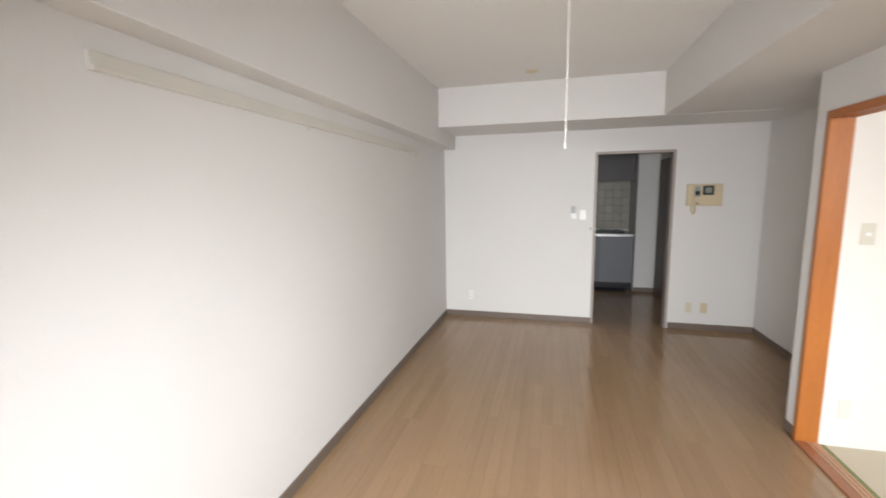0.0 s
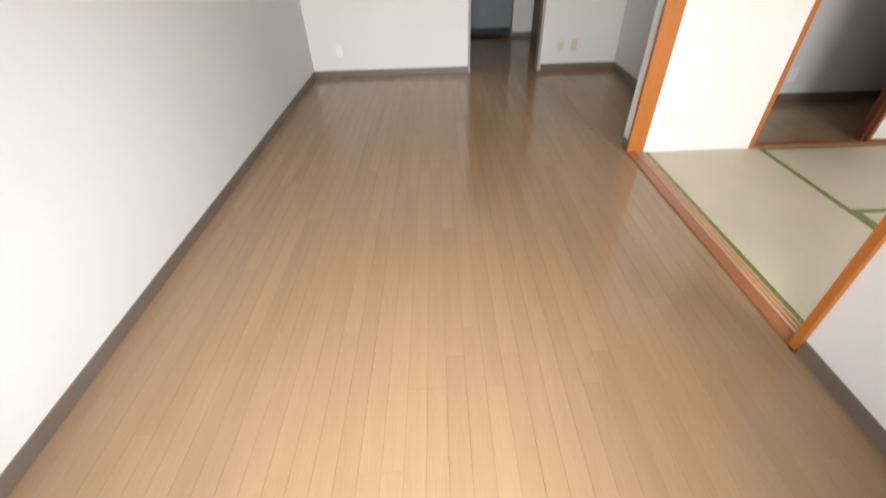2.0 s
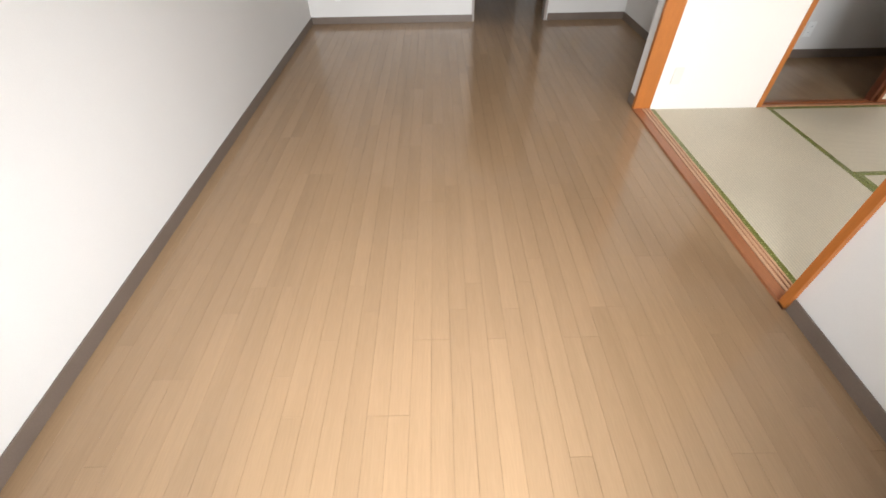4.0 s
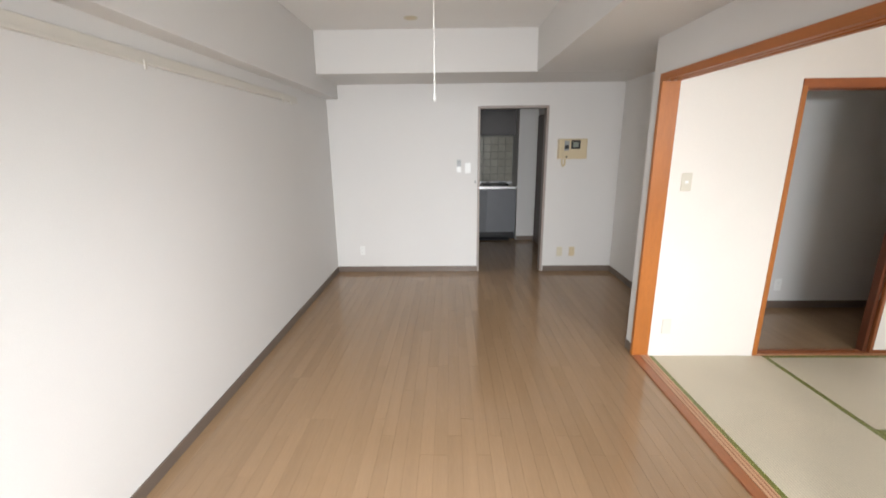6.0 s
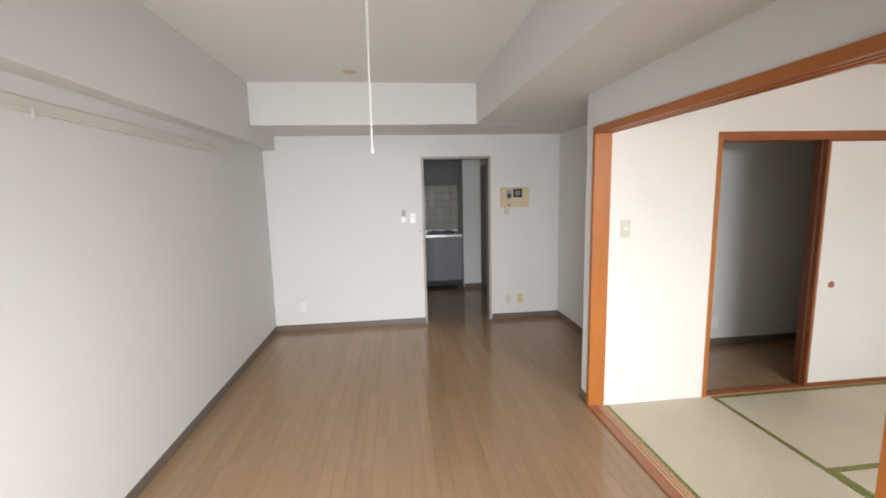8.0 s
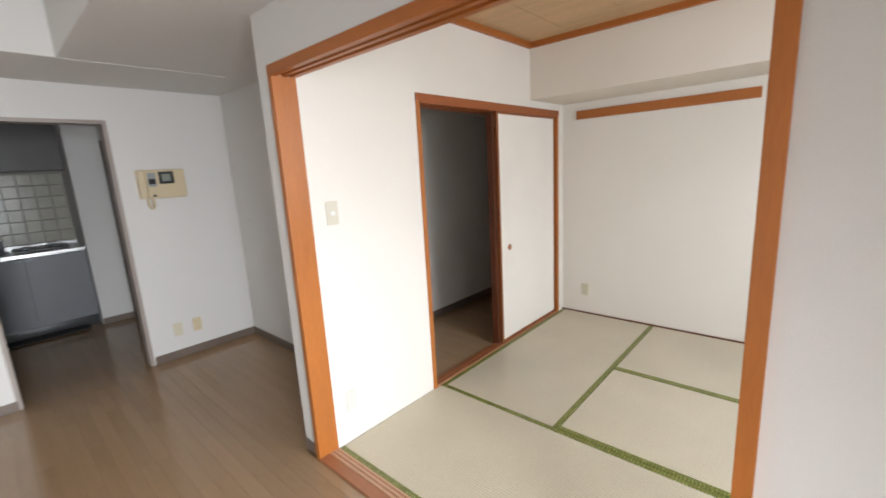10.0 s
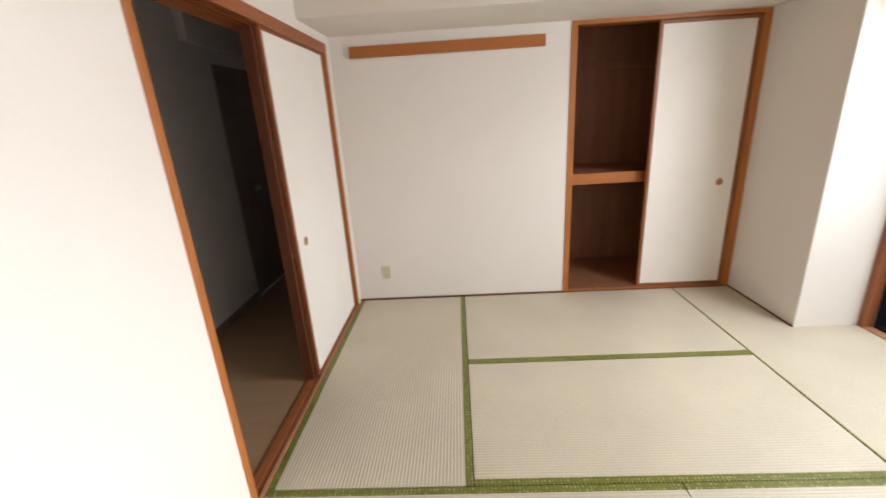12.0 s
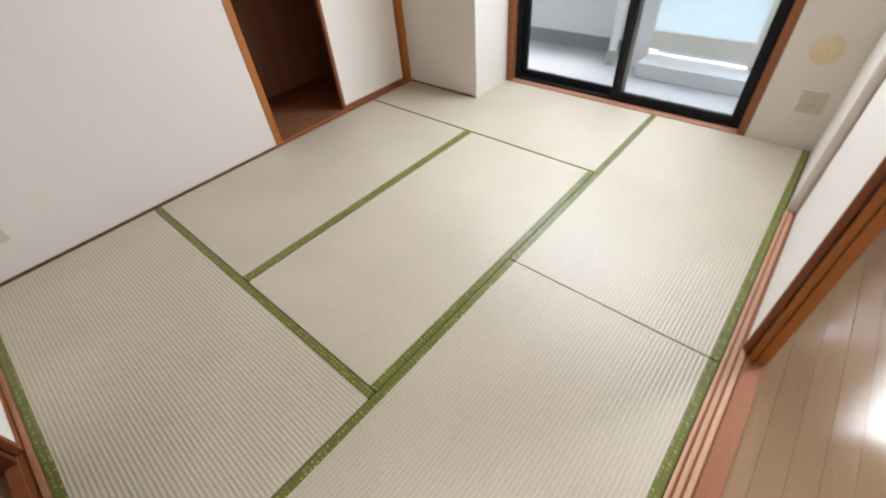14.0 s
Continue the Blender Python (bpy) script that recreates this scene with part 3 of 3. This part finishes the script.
part("body", B((-3.275, -1.304, 5.22, 5.558, 1.745, 2.358)), UPPER, upper)
for a in (-3.27, -2.614, -1.958):
    part("door", B((a + 0.002, a + 0.65, 5.2, 5.218, 1.75, 2.35), bevel=0.002), UPPER, upper)
tiles = structure("wall_tiles", B((-3.27, -1.30, 5.548, 5.5605, 0.946, 1.745)), GROUT, "cream glazed tile wall behind the worktop", "tile wall")
_tm = bmesh.new()
box(_tm, -0.062, 0.062, -0.008, 0.0, -0.062, 0.062, bevel=0.0)
for v in _tm.verts:
    if v.co.y < -0.004:
        v.co.x *= 0.95
        v.co.z *= 0.95
_tile = bpy.data.meshes.new("tile")
bmesh.ops.recalc_face_normals(_tm, faces=_tm.faces)
_tm.to_mesh(_tile)
_tm.free()
_tile.materials.append(TILE)
for i in range(15):
    for j in range(6):
        o = new("tile", _tile)
        o.location = (-1.37 - 0.129 * i, 5.547, 1.012 + 0.129 * j)
        o.parent = tiles
mat_floor = thing("kitchen_mat", "dark kitchen mat lying before the cabinets", "mat")
part("pile", B((-2.6, -1.42, KY - 0.16, KY + 0.03, 0.0135, 0.024), bevel=0.003), mat("dark_mat", (0.03, 0.028, 0.03), 0.9, vary=0.2, scale=20), mat_floor)

# ---- hall ----
HY = 1.875
structure("wall_hall", P((XA + 0.12, 2.06, HY, HY + 0.1, 0, 2.5), (2.80, 3.3, HY, HY + 0.1, 0, 2.5), (2.06, 2.80, HY, HY + 0.1, 1.96, 2.5), (3.2, 3.3, YN2, HY, 0, 2.5),
                         (XE + 0.9, 3.3, YN2 - 0.1, YN2, 0, 2.5)), WALL, "white wallpaper walls of the dim hall", "wall", "wall_panel")
structure("beam_hall", B((1.72, 3.2, HY - 0.06, HY, 2.07, 2.3), bevel=0.003), WALL, "white papered hall beam above the door", "beam")
structure("ceiling_hall", B((XA + 0.12, 3.3, YN2, HY + 0.1, 2.3, 2.5)), CEIL, "white hall ceiling", "ceiling")
baseboard("baseboard_hall", (XA + 0.12, 2.055, HY - 0.009, HY, 0.001, 0.075), (2.805, 3.2, HY - 0.009, HY, 0.001, 0.075))
hdoor = tagged(new("door_hall"), "grey-brown double closet doors in the hall, closed", "door", kind="structure")
for a, c, k in ((2.095, 2.4285, 2.402), (2.4315, 2.765, 2.458)):
    leaf = part("door_leaf", B((a, c, HY + 0.005, HY + 0.042, 0.008, 1.925), bevel=0.002), HALLDOOR, hdoor)
    part("door_pull", B((k - 0.014, k + 0.014, HY - 0.014, HY + 0.005, 0.925, 0.965), bevel=0.003), STEEL, leaf, "small square steel pull")
part("door_casing", B((2.058, 2.094, HY - 0.008, HY + 0.09, 0, 1.962), (2.766, 2.802, HY - 0.008, HY + 0.09, 0, 1.962), (2.094, 2.766, HY - 0.008, HY + 0.09, 1.927, 1.962)), HALLDOOR, hdoor)


# ---- switches, sockets, small fittings ----
def wall_pose(x, y, z, side):
    """A frame on a wall: local x along the wall, y out of it, z up. side: the way that the wall faces."""
    return Matrix.Translation((x, y, z)) @ Matrix.Rotation(radians({"S": 180, "N": 0, "W": 90, "E": -90}[side]), 4, "Z")


def on(m, bm):
    bmesh.ops.transform(bm, matrix=m, verts=bm.verts)
    return bm


def plate_fitting(name, label, category, m, w, h, material, kind, group=""):
    root = thing(name, label, category, group=group)
    part("plate", on(m, B((-w / 2, w / 2, 0.0, 0.008, -h / 2, h / 2), bevel=0.003)), material, root)
    if kind == "switch":
        part("rocker", on(m, B((-w * 0.16, w * 0.16, 0.008, 0.0125, -h * 0.075, h * 0.075), bevel=0.002)), WHITEP, root, "white rocker of the switch")
    else:
        for k in (-1, 1) if kind == "double" else (0,) if kind == "single" else ():
            f = part("socket_face", on(m, B((-w * 0.24, w * 0.24, 0.008, 0.0105, k * h * 0.2 - 0.017, k * h * 0.2 + 0.017), bevel=0.002)), material, root)
            for s in (-1, 1):
                part("slot", on(m, B((s * 0.0065 - 0.0013, s * 0.0065 + 0.0013, 0.0102, 0.0112, k * h * 0.2 - 0.005, k * h * 0.2 + 0.005))), GREYP, f, "grey slot")
    return root


plate_fitting("light_switch", "white light switch plate beside the kitchen opening", "light switch", wall_pose(-2.202, YF, 1.318, "S"), 0.07, 0.12, WHITEP, "switch")
plate_fitting("wall_socket", "white wall socket low on the white wall", "socket", wall_pose(-3.55, YF, 0.285, "S"), 0.062, 0.115, WHITEP, "double")
plate_fitting("wall_socket", "grey-ivory aerial socket low on the white wall", "socket", wall_pose(-1.027, YF, 0.26, "S"), 0.07, 0.12, IVORY, "single")
plate_fitting("wall_socket", "yellowed beige wall socket low on the white wall", "socket", wall_pose(-0.872, YF, 0.26, "S"), 0.07, 0.12, BEIGE, "double")
plate_fitting("light_switch", "ivory light switch plate on the cream wall", "light switch", wall_pose(-0.78, YN, 1.336, "S"), 0.072, 0.125, SWITCHP, "switch")
plate_fitting("wall_plate", "pale cream blank wall plate low on the cream wall", "wall plate", wall_pose(-0.786, YN, 0.25, "S"), 0.066, 0.12, PALEP, "blank")
plate_fitting("wall_socket", "ivory wall socket low beside the closet", "socket", wall_pose(XE, 0.663, 0.255, "W"), 0.07, 0.12, IVORY, "double")
plate_fitting("wall_socket", "wide ivory double socket beside the window", "socket", wall_pose(-0.79, YS, 0.27, "N"), 0.118, 0.115, IVORY, "double")
plate_fitting("wall_socket", "white wall socket low in the hall", "socket", wall_pose(0.78, HY, 0.24, "S"), 0.07, 0.12, WHITEP, "double")

vent = thing("vent_cover", "round yellowed plastic vent cover on the cream wall", "vent cover")
_m = wall_pose(-0.737, YS, 0.535, "N") @ Matrix.Rotation(radians(-90), 4, "X")
part("cover", lathe(_m, [(0.070, 0), (0.070, 0.006), (0.064, 0.010), (0.030, 0.013), (0.012, 0.014)], 40), DISC, vent, "", True)
part("knob", lathe(_m @ Matrix.Translation((0, 0, 0.014)), [(0.012, 0), (0.011, 0.006), (0.006, 0.008)], 20), DISC, vent, "", True)

REMOTE = mat("grey_white_plastic", (0.42, 0.43, 0.43), 0.4, vary=0.03)
remote = thing("remote_control", "white air conditioner remote in its wall holder", "remote control")
_m = wall_pose(-2.311, YF, 1.343, "S")
part("holder", on(_m, B((-0.029, 0.029, 0.0, 0.022, -0.075, -0.005), bevel=0.004)), WHITEP, remote)
part("body", on(_m, B((-0.025, 0.025, 0.004, 0.020, -0.07, 0.078), bevel=0.005)), REMOTE, remote)
part("screen", on(_m, B((-0.018, 0.018, 0.0195, 0.0212, 0.02, 0.066))), GREYP, remote, "dark grey display")
part("buttons", on(_m, B((-0.017, 0.017, 0.0195, 0.0225, 0.0, 0.012), bevel=0.001)), GREYP, remote, "grey button")

intercom = thing("intercom", "yellowed beige video door intercom with a handset", "intercom")
_m = wall_pose(-0.950, YF, 1.535, "S")
part("body", on(_m, B((-0.172, 0.115, 0.0, 0.042, -0.118, 0.118), bevel=0.008)), BEIGE, intercom)
part("handset", on(_m, B((0.118, 0.172, 0.012, 0.062, -0.115, 0.118), bevel=0.012)), BEIGE, intercom, "beige handset")
part("cradle", on(_m, B((0.112, 0.174, 0.0, 0.03, -0.116, 0.116), bevel=0.004)), BEIGE, intercom)
part("keypad", on(_m, B((0.045, 0.103, 0.041, 0.046, -0.02, 0.095), bevel=0.002)), GREYP, intercom, "grey keypad")
part("speaker_grille", on(_m, B((0.05, 0.098, 0.045, 0.048, 0.0, 0.045))), BLACKP, intercom, "dark speaker grille")
scr = part("screen_bezel", on(_m, B((-0.085, 0.025, 0.041, 0.052, 0.0, 0.1), bevel=0.004)), BLACKP, intercom, "black screen bezel")
part("screen", on(_m, B((-0.062, 0.002, 0.0515, 0.0535, 0.022, 0.08))), LCD, scr, "grey screen")
part("button", on(_m, B((0.058, 0.082, 0.041, 0.046, -0.1, -0.085), bevel=0.002)), BLACKP, intercom)


def cord(name, pts, r, material, parent, label=""):
    cu = bpy.data.curves.new(name, "CURVE")
    cu.dimensions, cu.bevel_depth, cu.bevel_resolution, cu.use_fill_caps = "3D", r, 2, True
    sp = cu.splines.new("NURBS")
    sp.points.add(len(pts) - 1)
    for p, q in zip(sp.points, pts):
        p.co = (*q, 1)
    sp.use_endpoint_u, sp.order_u = True, min(4, len(pts))
    cu.materials.append(material)
    ob = new(name, cu)
    dg = bpy.context.evaluated_depsgraph_get()
    me = bpy.data.meshes.new_from_object(ob.evaluated_get(dg))
    bpy.data.objects.remove(ob)
    me.materials.clear()
    me.materials.append(material)
    ob = new(name, me)
    ob.parent = parent
    return tagged(ob, label)


cord("handset_cord", [(-1.07, YF - 0.03, 1.42), (-1.075, YF - 0.03, 1.37), (-1.055, YF - 0.03, 1.325), (-1.03, YF - 0.03, 1.35), (-1.035, YF - 0.03, 1.41), (-1.04, YF - 0.03, 1.44)], 0.011, BEIGE, intercom, "coiled beige handset cord")

rail = thing("picture_rail", "off-white metal picture rail along the white wall", "picture rail")
part("rail_bar", B((XW, XW + 0.018, -1.064, 2.09, 1.988, 2.046), bevel=0.003), RAIL, rail)
part("lip", B((XW + 0.018, XW + 0.026, -1.06, 2.086, 1.988, 2.004), bevel=0.002), RAIL, rail)
for y in (0.045, 1.72, 1.9):
    part("hook", B((XW + 0.026, XW + 0.034, y - 0.006, y + 0.006, 1.962, 2.006), bevel=0.002), RAIL, rail, "off-white hanging hook")

rosette = thing("ceiling_rosette", "white round ceiling light socket with a pull cord", "ceiling fitting")
_m = Matrix.Translation((-2.43, 0.29, ZC)) @ Matrix.Rotation(math.pi, 4, "X")
part("base", lathe(_m, [(0.056, 0), (0.056, 0.012), (0.050, 0.024), (0.034, 0.028), (0.032, 0.038), (0.012, 0.040)], 32), WHITEP, rosette, "", True)
for s in (-1, 1):
    part("slot", B((-2.43 + s * 0.016 - 0.003, -2.43 + s * 0.016 + 0.003, 0.278, 0.302, ZC - 0.0415, ZC - 0.0385)), GREYP, rosette, "dark contact slot")
pull = thing("pull_cord", "thin white pull cord hanging from the ceiling", "cord")
for s in (-1, 1):
    cord("strand", [(-2.494 + s * 0.003, 0.1, ZC), (-2.494 + s * 0.003, 0.1, 2.3), (-2.496 + s * 0.001, 0.1, 1.84)], 0.0013, CORD, pull)
part("tassel", lathe(Matrix.Translation((-2.496, 0.1, 1.812)), [(0.003, 0), (0.0075, 0.004), (0.0065, 0.022), (0.002, 0.034)], 16), WHITEP, pull, "small white end bead", True)
down = thing("downlight", "small round recessed ceiling light, unlit", "downlight")
_m = Matrix.Translation((-2.76, 1.99, ZC)) @ Matrix.Rotation(math.pi, 4, "X")
part("ring", lathe(_m, [(0.064, 0), (0.064, 0.004), (0.055, 0.007), (0.046, 0.004)], 32), IVORY, down, "", True)
part("lens", lathe(_m @ Matrix.Translation((0, 0, 0.0042)), [(0.045, 0), (0.03, 0.003), (0.01, 0.004)], 32), BEIGE, down, "", True)
latch = thing("latch", "tiny greenish metal latch beside the kitchen casing", "latch")
part("catch", B((-2.118, -2.104, YF - 0.006, YF, 1.135, 1.165), bevel=0.002), GREYP, latch)
nail = thing("nail", "small dark nail in the alcove wall", "nail")
part("head", B((XA - 0.004, XA, 2.877, 2.885, 1.161, 1.169)), GREYP, nail)

# ---- balcony and outside ----
BZ = -0.12
structure("balcony_floor", B((-4.4, 3.2, -4.02, YS - 0.14, BZ - 0.2, BZ)), BFLOOR, "pale grey coated balcony floor", "balcony floor")
# unseen slab, added to limit how much sky reaches balcony and windows
structure("balcony_slab_above", B((-4.4, 3.2, -3.95, YS - 0.14, 2.42, 2.6)), CONCRETE, "unseen white slab added above the balcony to hold back sky light", "slab")
structure("balcony_parapet", B((0.62, 3.2, -4.02, -3.9, BZ, 1.11)), CONCRETE, "white painted solid balcony parapet", "parapet")
structure("balcony_coping", B((0.62, 3.2, -4.04, -3.88, 1.11, 1.145), bevel=0.004), CONCRETE, "white coping on the parapet", "parapet")
structure("trim_parapet", B((0.62, 3.2, -3.9, -3.892, BZ, 0.015)), BSTRIP, "dark grey waterproof strip at the parapet's foot", "trim")
structure("balcony_end", B((3.2, 3.3, -4.02, YS - 0.14, BZ - 0.2, 2.6), (-4.5, -4.4, -4.02, YS - 0.14, BZ - 0.2, 2.6)), CONCRETE, "white end wall of the balcony", "wall")
structure("balcony_pier", B((0.46, 0.62, -4.02, -3.7, BZ, 1.145), bevel=0.004), CONCRETE, "white pier between parapet and panel", "pier")
structure("balcony_curb", B((-4.4, 0.46, -3.78, -3.46, BZ, -0.002), bevel=0.004), CONCRETE, "pale grey curb under the frosted railing", "curb")
railing = thing("balcony_railing", "balcony railing of frosted panels in white metal", "railing")
part("bottom_rail", B((-4.4, 0.46, -3.74, -3.70, 0.045, 0.19), bevel=0.003), RAIL, railing)
part("top_rail", B((-4.4, 0.46, -3.75, -3.69, 1.10, 1.145), bevel=0.004), RAIL, railing)
for x in (-0.33, -1.35, -2.37, -3.39):
    part("post", B((x - 0.02, x + 0.02, -3.745, -3.695, -0.002, 1.10), bevel=0.003), RAIL, railing)
for x0, x1 in ((-0.31, 0.46), (-1.33, -0.35), (-2.35, -1.37), (-3.37, -2.39), (-4.4, -3.41)):
    part("panel", B((x0 + 0.004, x1 - 0.004, -3.726, -3.716, 0.19, 1.10)), FROST, railing, "pale blue frosted panel")
pipe = thing("drain_pipe", "white rain pipe standing on the balcony", "pipe")
part("tube", cyl(bmesh.new(), Matrix.Translation((0.76, -3.66, BZ + 0.1)), 0.035, 0.035, 2.6, 24), WHITEP, pipe, "", True)
part("socket", lathe(Matrix.Translation((0.76, -3.66, BZ)), [(0.055, 0), (0.055, 0.08), (0.045, 0.1), (0.042, 0.12)], 24), GREYP, pipe, "grey base socket", True)

structure("ground", B((-400, 400, -400, 400, -9.2, -9.0)), ASPH, "grey asphalt ground far below", "ground")
house = thing("apartment_building", "white apartment building across the street with long balconies", "building")
part("wall", B((-16, 16, -20, -13, -9, 9)), FACADE, house)
for k in range(-3, 3):
    z = 0.72 + 2.85 * k
    part("balcony", B((-16, 16, -13, -11.8, z - 0.15, z), (-16, 16, -11.9, -11.8, z, z + 0.82), bevel=0.01), FACADE, house)
    bar = part("balcony_rail", B((-16, 16, -11.88, -11.82, z + 1.0, z + 1.05)), FACADE, house)
    for i in range(22):
        x = -15.6 + 1.5 * i
        part("post", B((x - 0.02, x + 0.02, -11.87, -11.83, z + 0.82, z + 1.0)), FACADE, bar)
    for i in range(8):
        x = -15 + 4 * i
        part("window", B((x, x + 2.2, -13.0, -12.96, z, z + 2.0)), WINDOWB, house, "grey-blue window")

# ---- tatami ----
def tatami(x0, x1, y0, y1, long_x, borders, e=0.033):
    """One mat; borders: which long edges ('lo', 'hi') show green edging."""
    g = 0.0022
    x0, x1, y0, y1 = x0 + g, x1 - g, y0 + g, y1 - g
    cx, cy = (x0 + x1) / 2, (y0 + y1) / 2
    ln, wd = (x1 - x0, y1 - y0) if long_x else (y1 - y0, x1 - x0)
    root = tagged(new("tatami_mat"), "woven straw tatami mat with green cloth edging", "tatami mat", "tatami mats of the room")
    root.matrix_world = Matrix.Translation((cx, cy, 0)) @ (Matrix() if long_x else Matrix.Rotation(radians(90), 4, "Z"))
    lo = -wd / 2 + (e if "lo" in borders else 0)
    hi = wd / 2 - (e if "hi" in borders else 0)
    bm = B((-ln / 2, ln / 2, lo, hi, -0.02, 0.006), bevel=0.0025)
    part("rush_cover", bm, TATAMI, root)
    if "lo" in borders:
        part("edging", B((-ln / 2, ln / 2, -wd / 2, lo, -0.02, 0.0068), bevel=0.0015), HERI, root, "green patterned cloth edging")
    if "hi" in borders:
        part("edging", B((-ln / 2, ln / 2, hi, wd / 2, -0.02, 0.0068), bevel=0.0015), HERI, root, "green patterned cloth edging")


X0, X1, X2, X3 = -0.900, 0.0, 0.893, XE - 0.014
Y0, Y1, Y2, Y3, Y4 = -2.583, -1.715, -0.84, 0.012, YN - 0.004
tatami(X1, X3, Y3, Y4, True, ("lo", "hi"))
tatami(X0, X1, Y2, Y4, False, ("lo", "hi"))
tatami(X0, X1, Y0, Y2, False, ("lo", "hi"))
tatami(X2, X3, Y1, Y3, False, ("hi",), 0.050)
tatami(X1, X2, Y1, Y3, False, ("hi",))
tatami(X1, X3, Y0, Y1, True, ("hi",), 0.009)
structure("floor_tatami_room", B((-0.972, XE + 0.002, YS, YN, -0.12, -0.02)), JOINT, "dark sub-floor under the mats", "floor")

# ---- wooden floor ----
floor = structure("floor", B((XW - 0.15, XP - 0.019, YS - 0.14, 5.67, -0.12, -0.006), (XP - 0.019, XP, YS, -0.950, -0.12, -0.006), (XP - 0.019, XA + 0.12, 0.942, 5.67, -0.12, -0.006), (XA + 0.12, 3.3, YN2, HY + 0.1, -0.12, -0.006), (-0.07, 1.772, YN + 0.078, YN2, -0.12, -0.006)), JOINT, "brown oak laminate floor of narrow boards", "floor")


def board_mesh(w, l):
    """A board with eased long edges; its top at 0."""
    bm = bmesh.new()
    c = 0.0004
    xs = ((-w / 2, -c), (-w / 2 + c, 0.0), (w / 2 - c, 0.0), (w / 2, -c))
    a = [bm.verts.new((x, -l / 2, z)) for x, z in xs]
    b = [bm.verts.new((x, l / 2, z)) for x, z in xs]
    a0, a1 = bm.verts.new((-w / 2, -l / 2, -0.006)), bm.verts.new((w / 2, -l / 2, -0.006))
    b0, b1 = bm.verts.new((-w / 2, l / 2, -0.006)), bm.verts.new((w / 2, l / 2, -0.006))
    for i in range(3):
        bm.faces.new((a[i], a[i + 1], b[i + 1], b[i]))
    bm.faces.new((a0, a[0], b[0], b0))
    bm.faces.new((a[3], a1, b1, b[3]))
    bm.faces.new((a0, a1, a[3], a[2], a[1], a[0]))
    bm.faces.new((b0, b[0], b[1], b[2], b[3], b1))
    bmesh.ops.recalc_face_normals(bm, faces=bm.faces)
    me = bpy.data.meshes.new("plank")
    bm.to_mesh(me)
    bm.free()
    me.materials.append(PLANK)
    return me


PW, PL, GAP = 0.0757, 0.91, 0.0007
_cache = {}
rng = random.Random(4)
rest = bmesh.new()


def lay(x0, x1, y0, y1, single):
    x, row = x0, 0
    while x < x1 - 0.004:
        w = min(PW, x1 - x)
        y = y0 - rng.choice((0.0, 0.15, 0.30, 0.455, 0.61, 0.76))
        while y < y1 - 0.004:
            a, c = max(y, y0), min(y + PL, y1)
            if c - a > 0.01:
                if single:
                    key = (round(w, 3), round(c - a, 3))
                    if key not in _cache:
                        _cache[key] = board_mesh(w - GAP, c - a - GAP)
                    o = new("plank", _cache[key])
                    o.location = (x + w / 2, (a + c) / 2, 0)
                    o.parent = floor
                else:
                    box(rest, x + GAP / 2, x + w - GAP / 2, a + GAP / 2, c - GAP / 2, -0.006, 0)
            y += PL
        x += PW


lay(XW, XP - 0.019, YS, 3.0, True)
lay(XP - 0.019, XA, YN2, 3.0, False)
lay(XP - 0.019, XP, YS, -0.950, False)
lay(XW, XA, 3.0, YF, False)
lay(-3.28, -1.0, YF, 5.1, False)
lay(XA + 0.12, 3.2, YN2, HY, False)
lay(-0.07, 1.772, YN + 0.078, YN2, False)
far_planks = part("far_planks", rest, PLANK, floor, "oak laminate boards")
tagged(far_planks, kind="stuff")
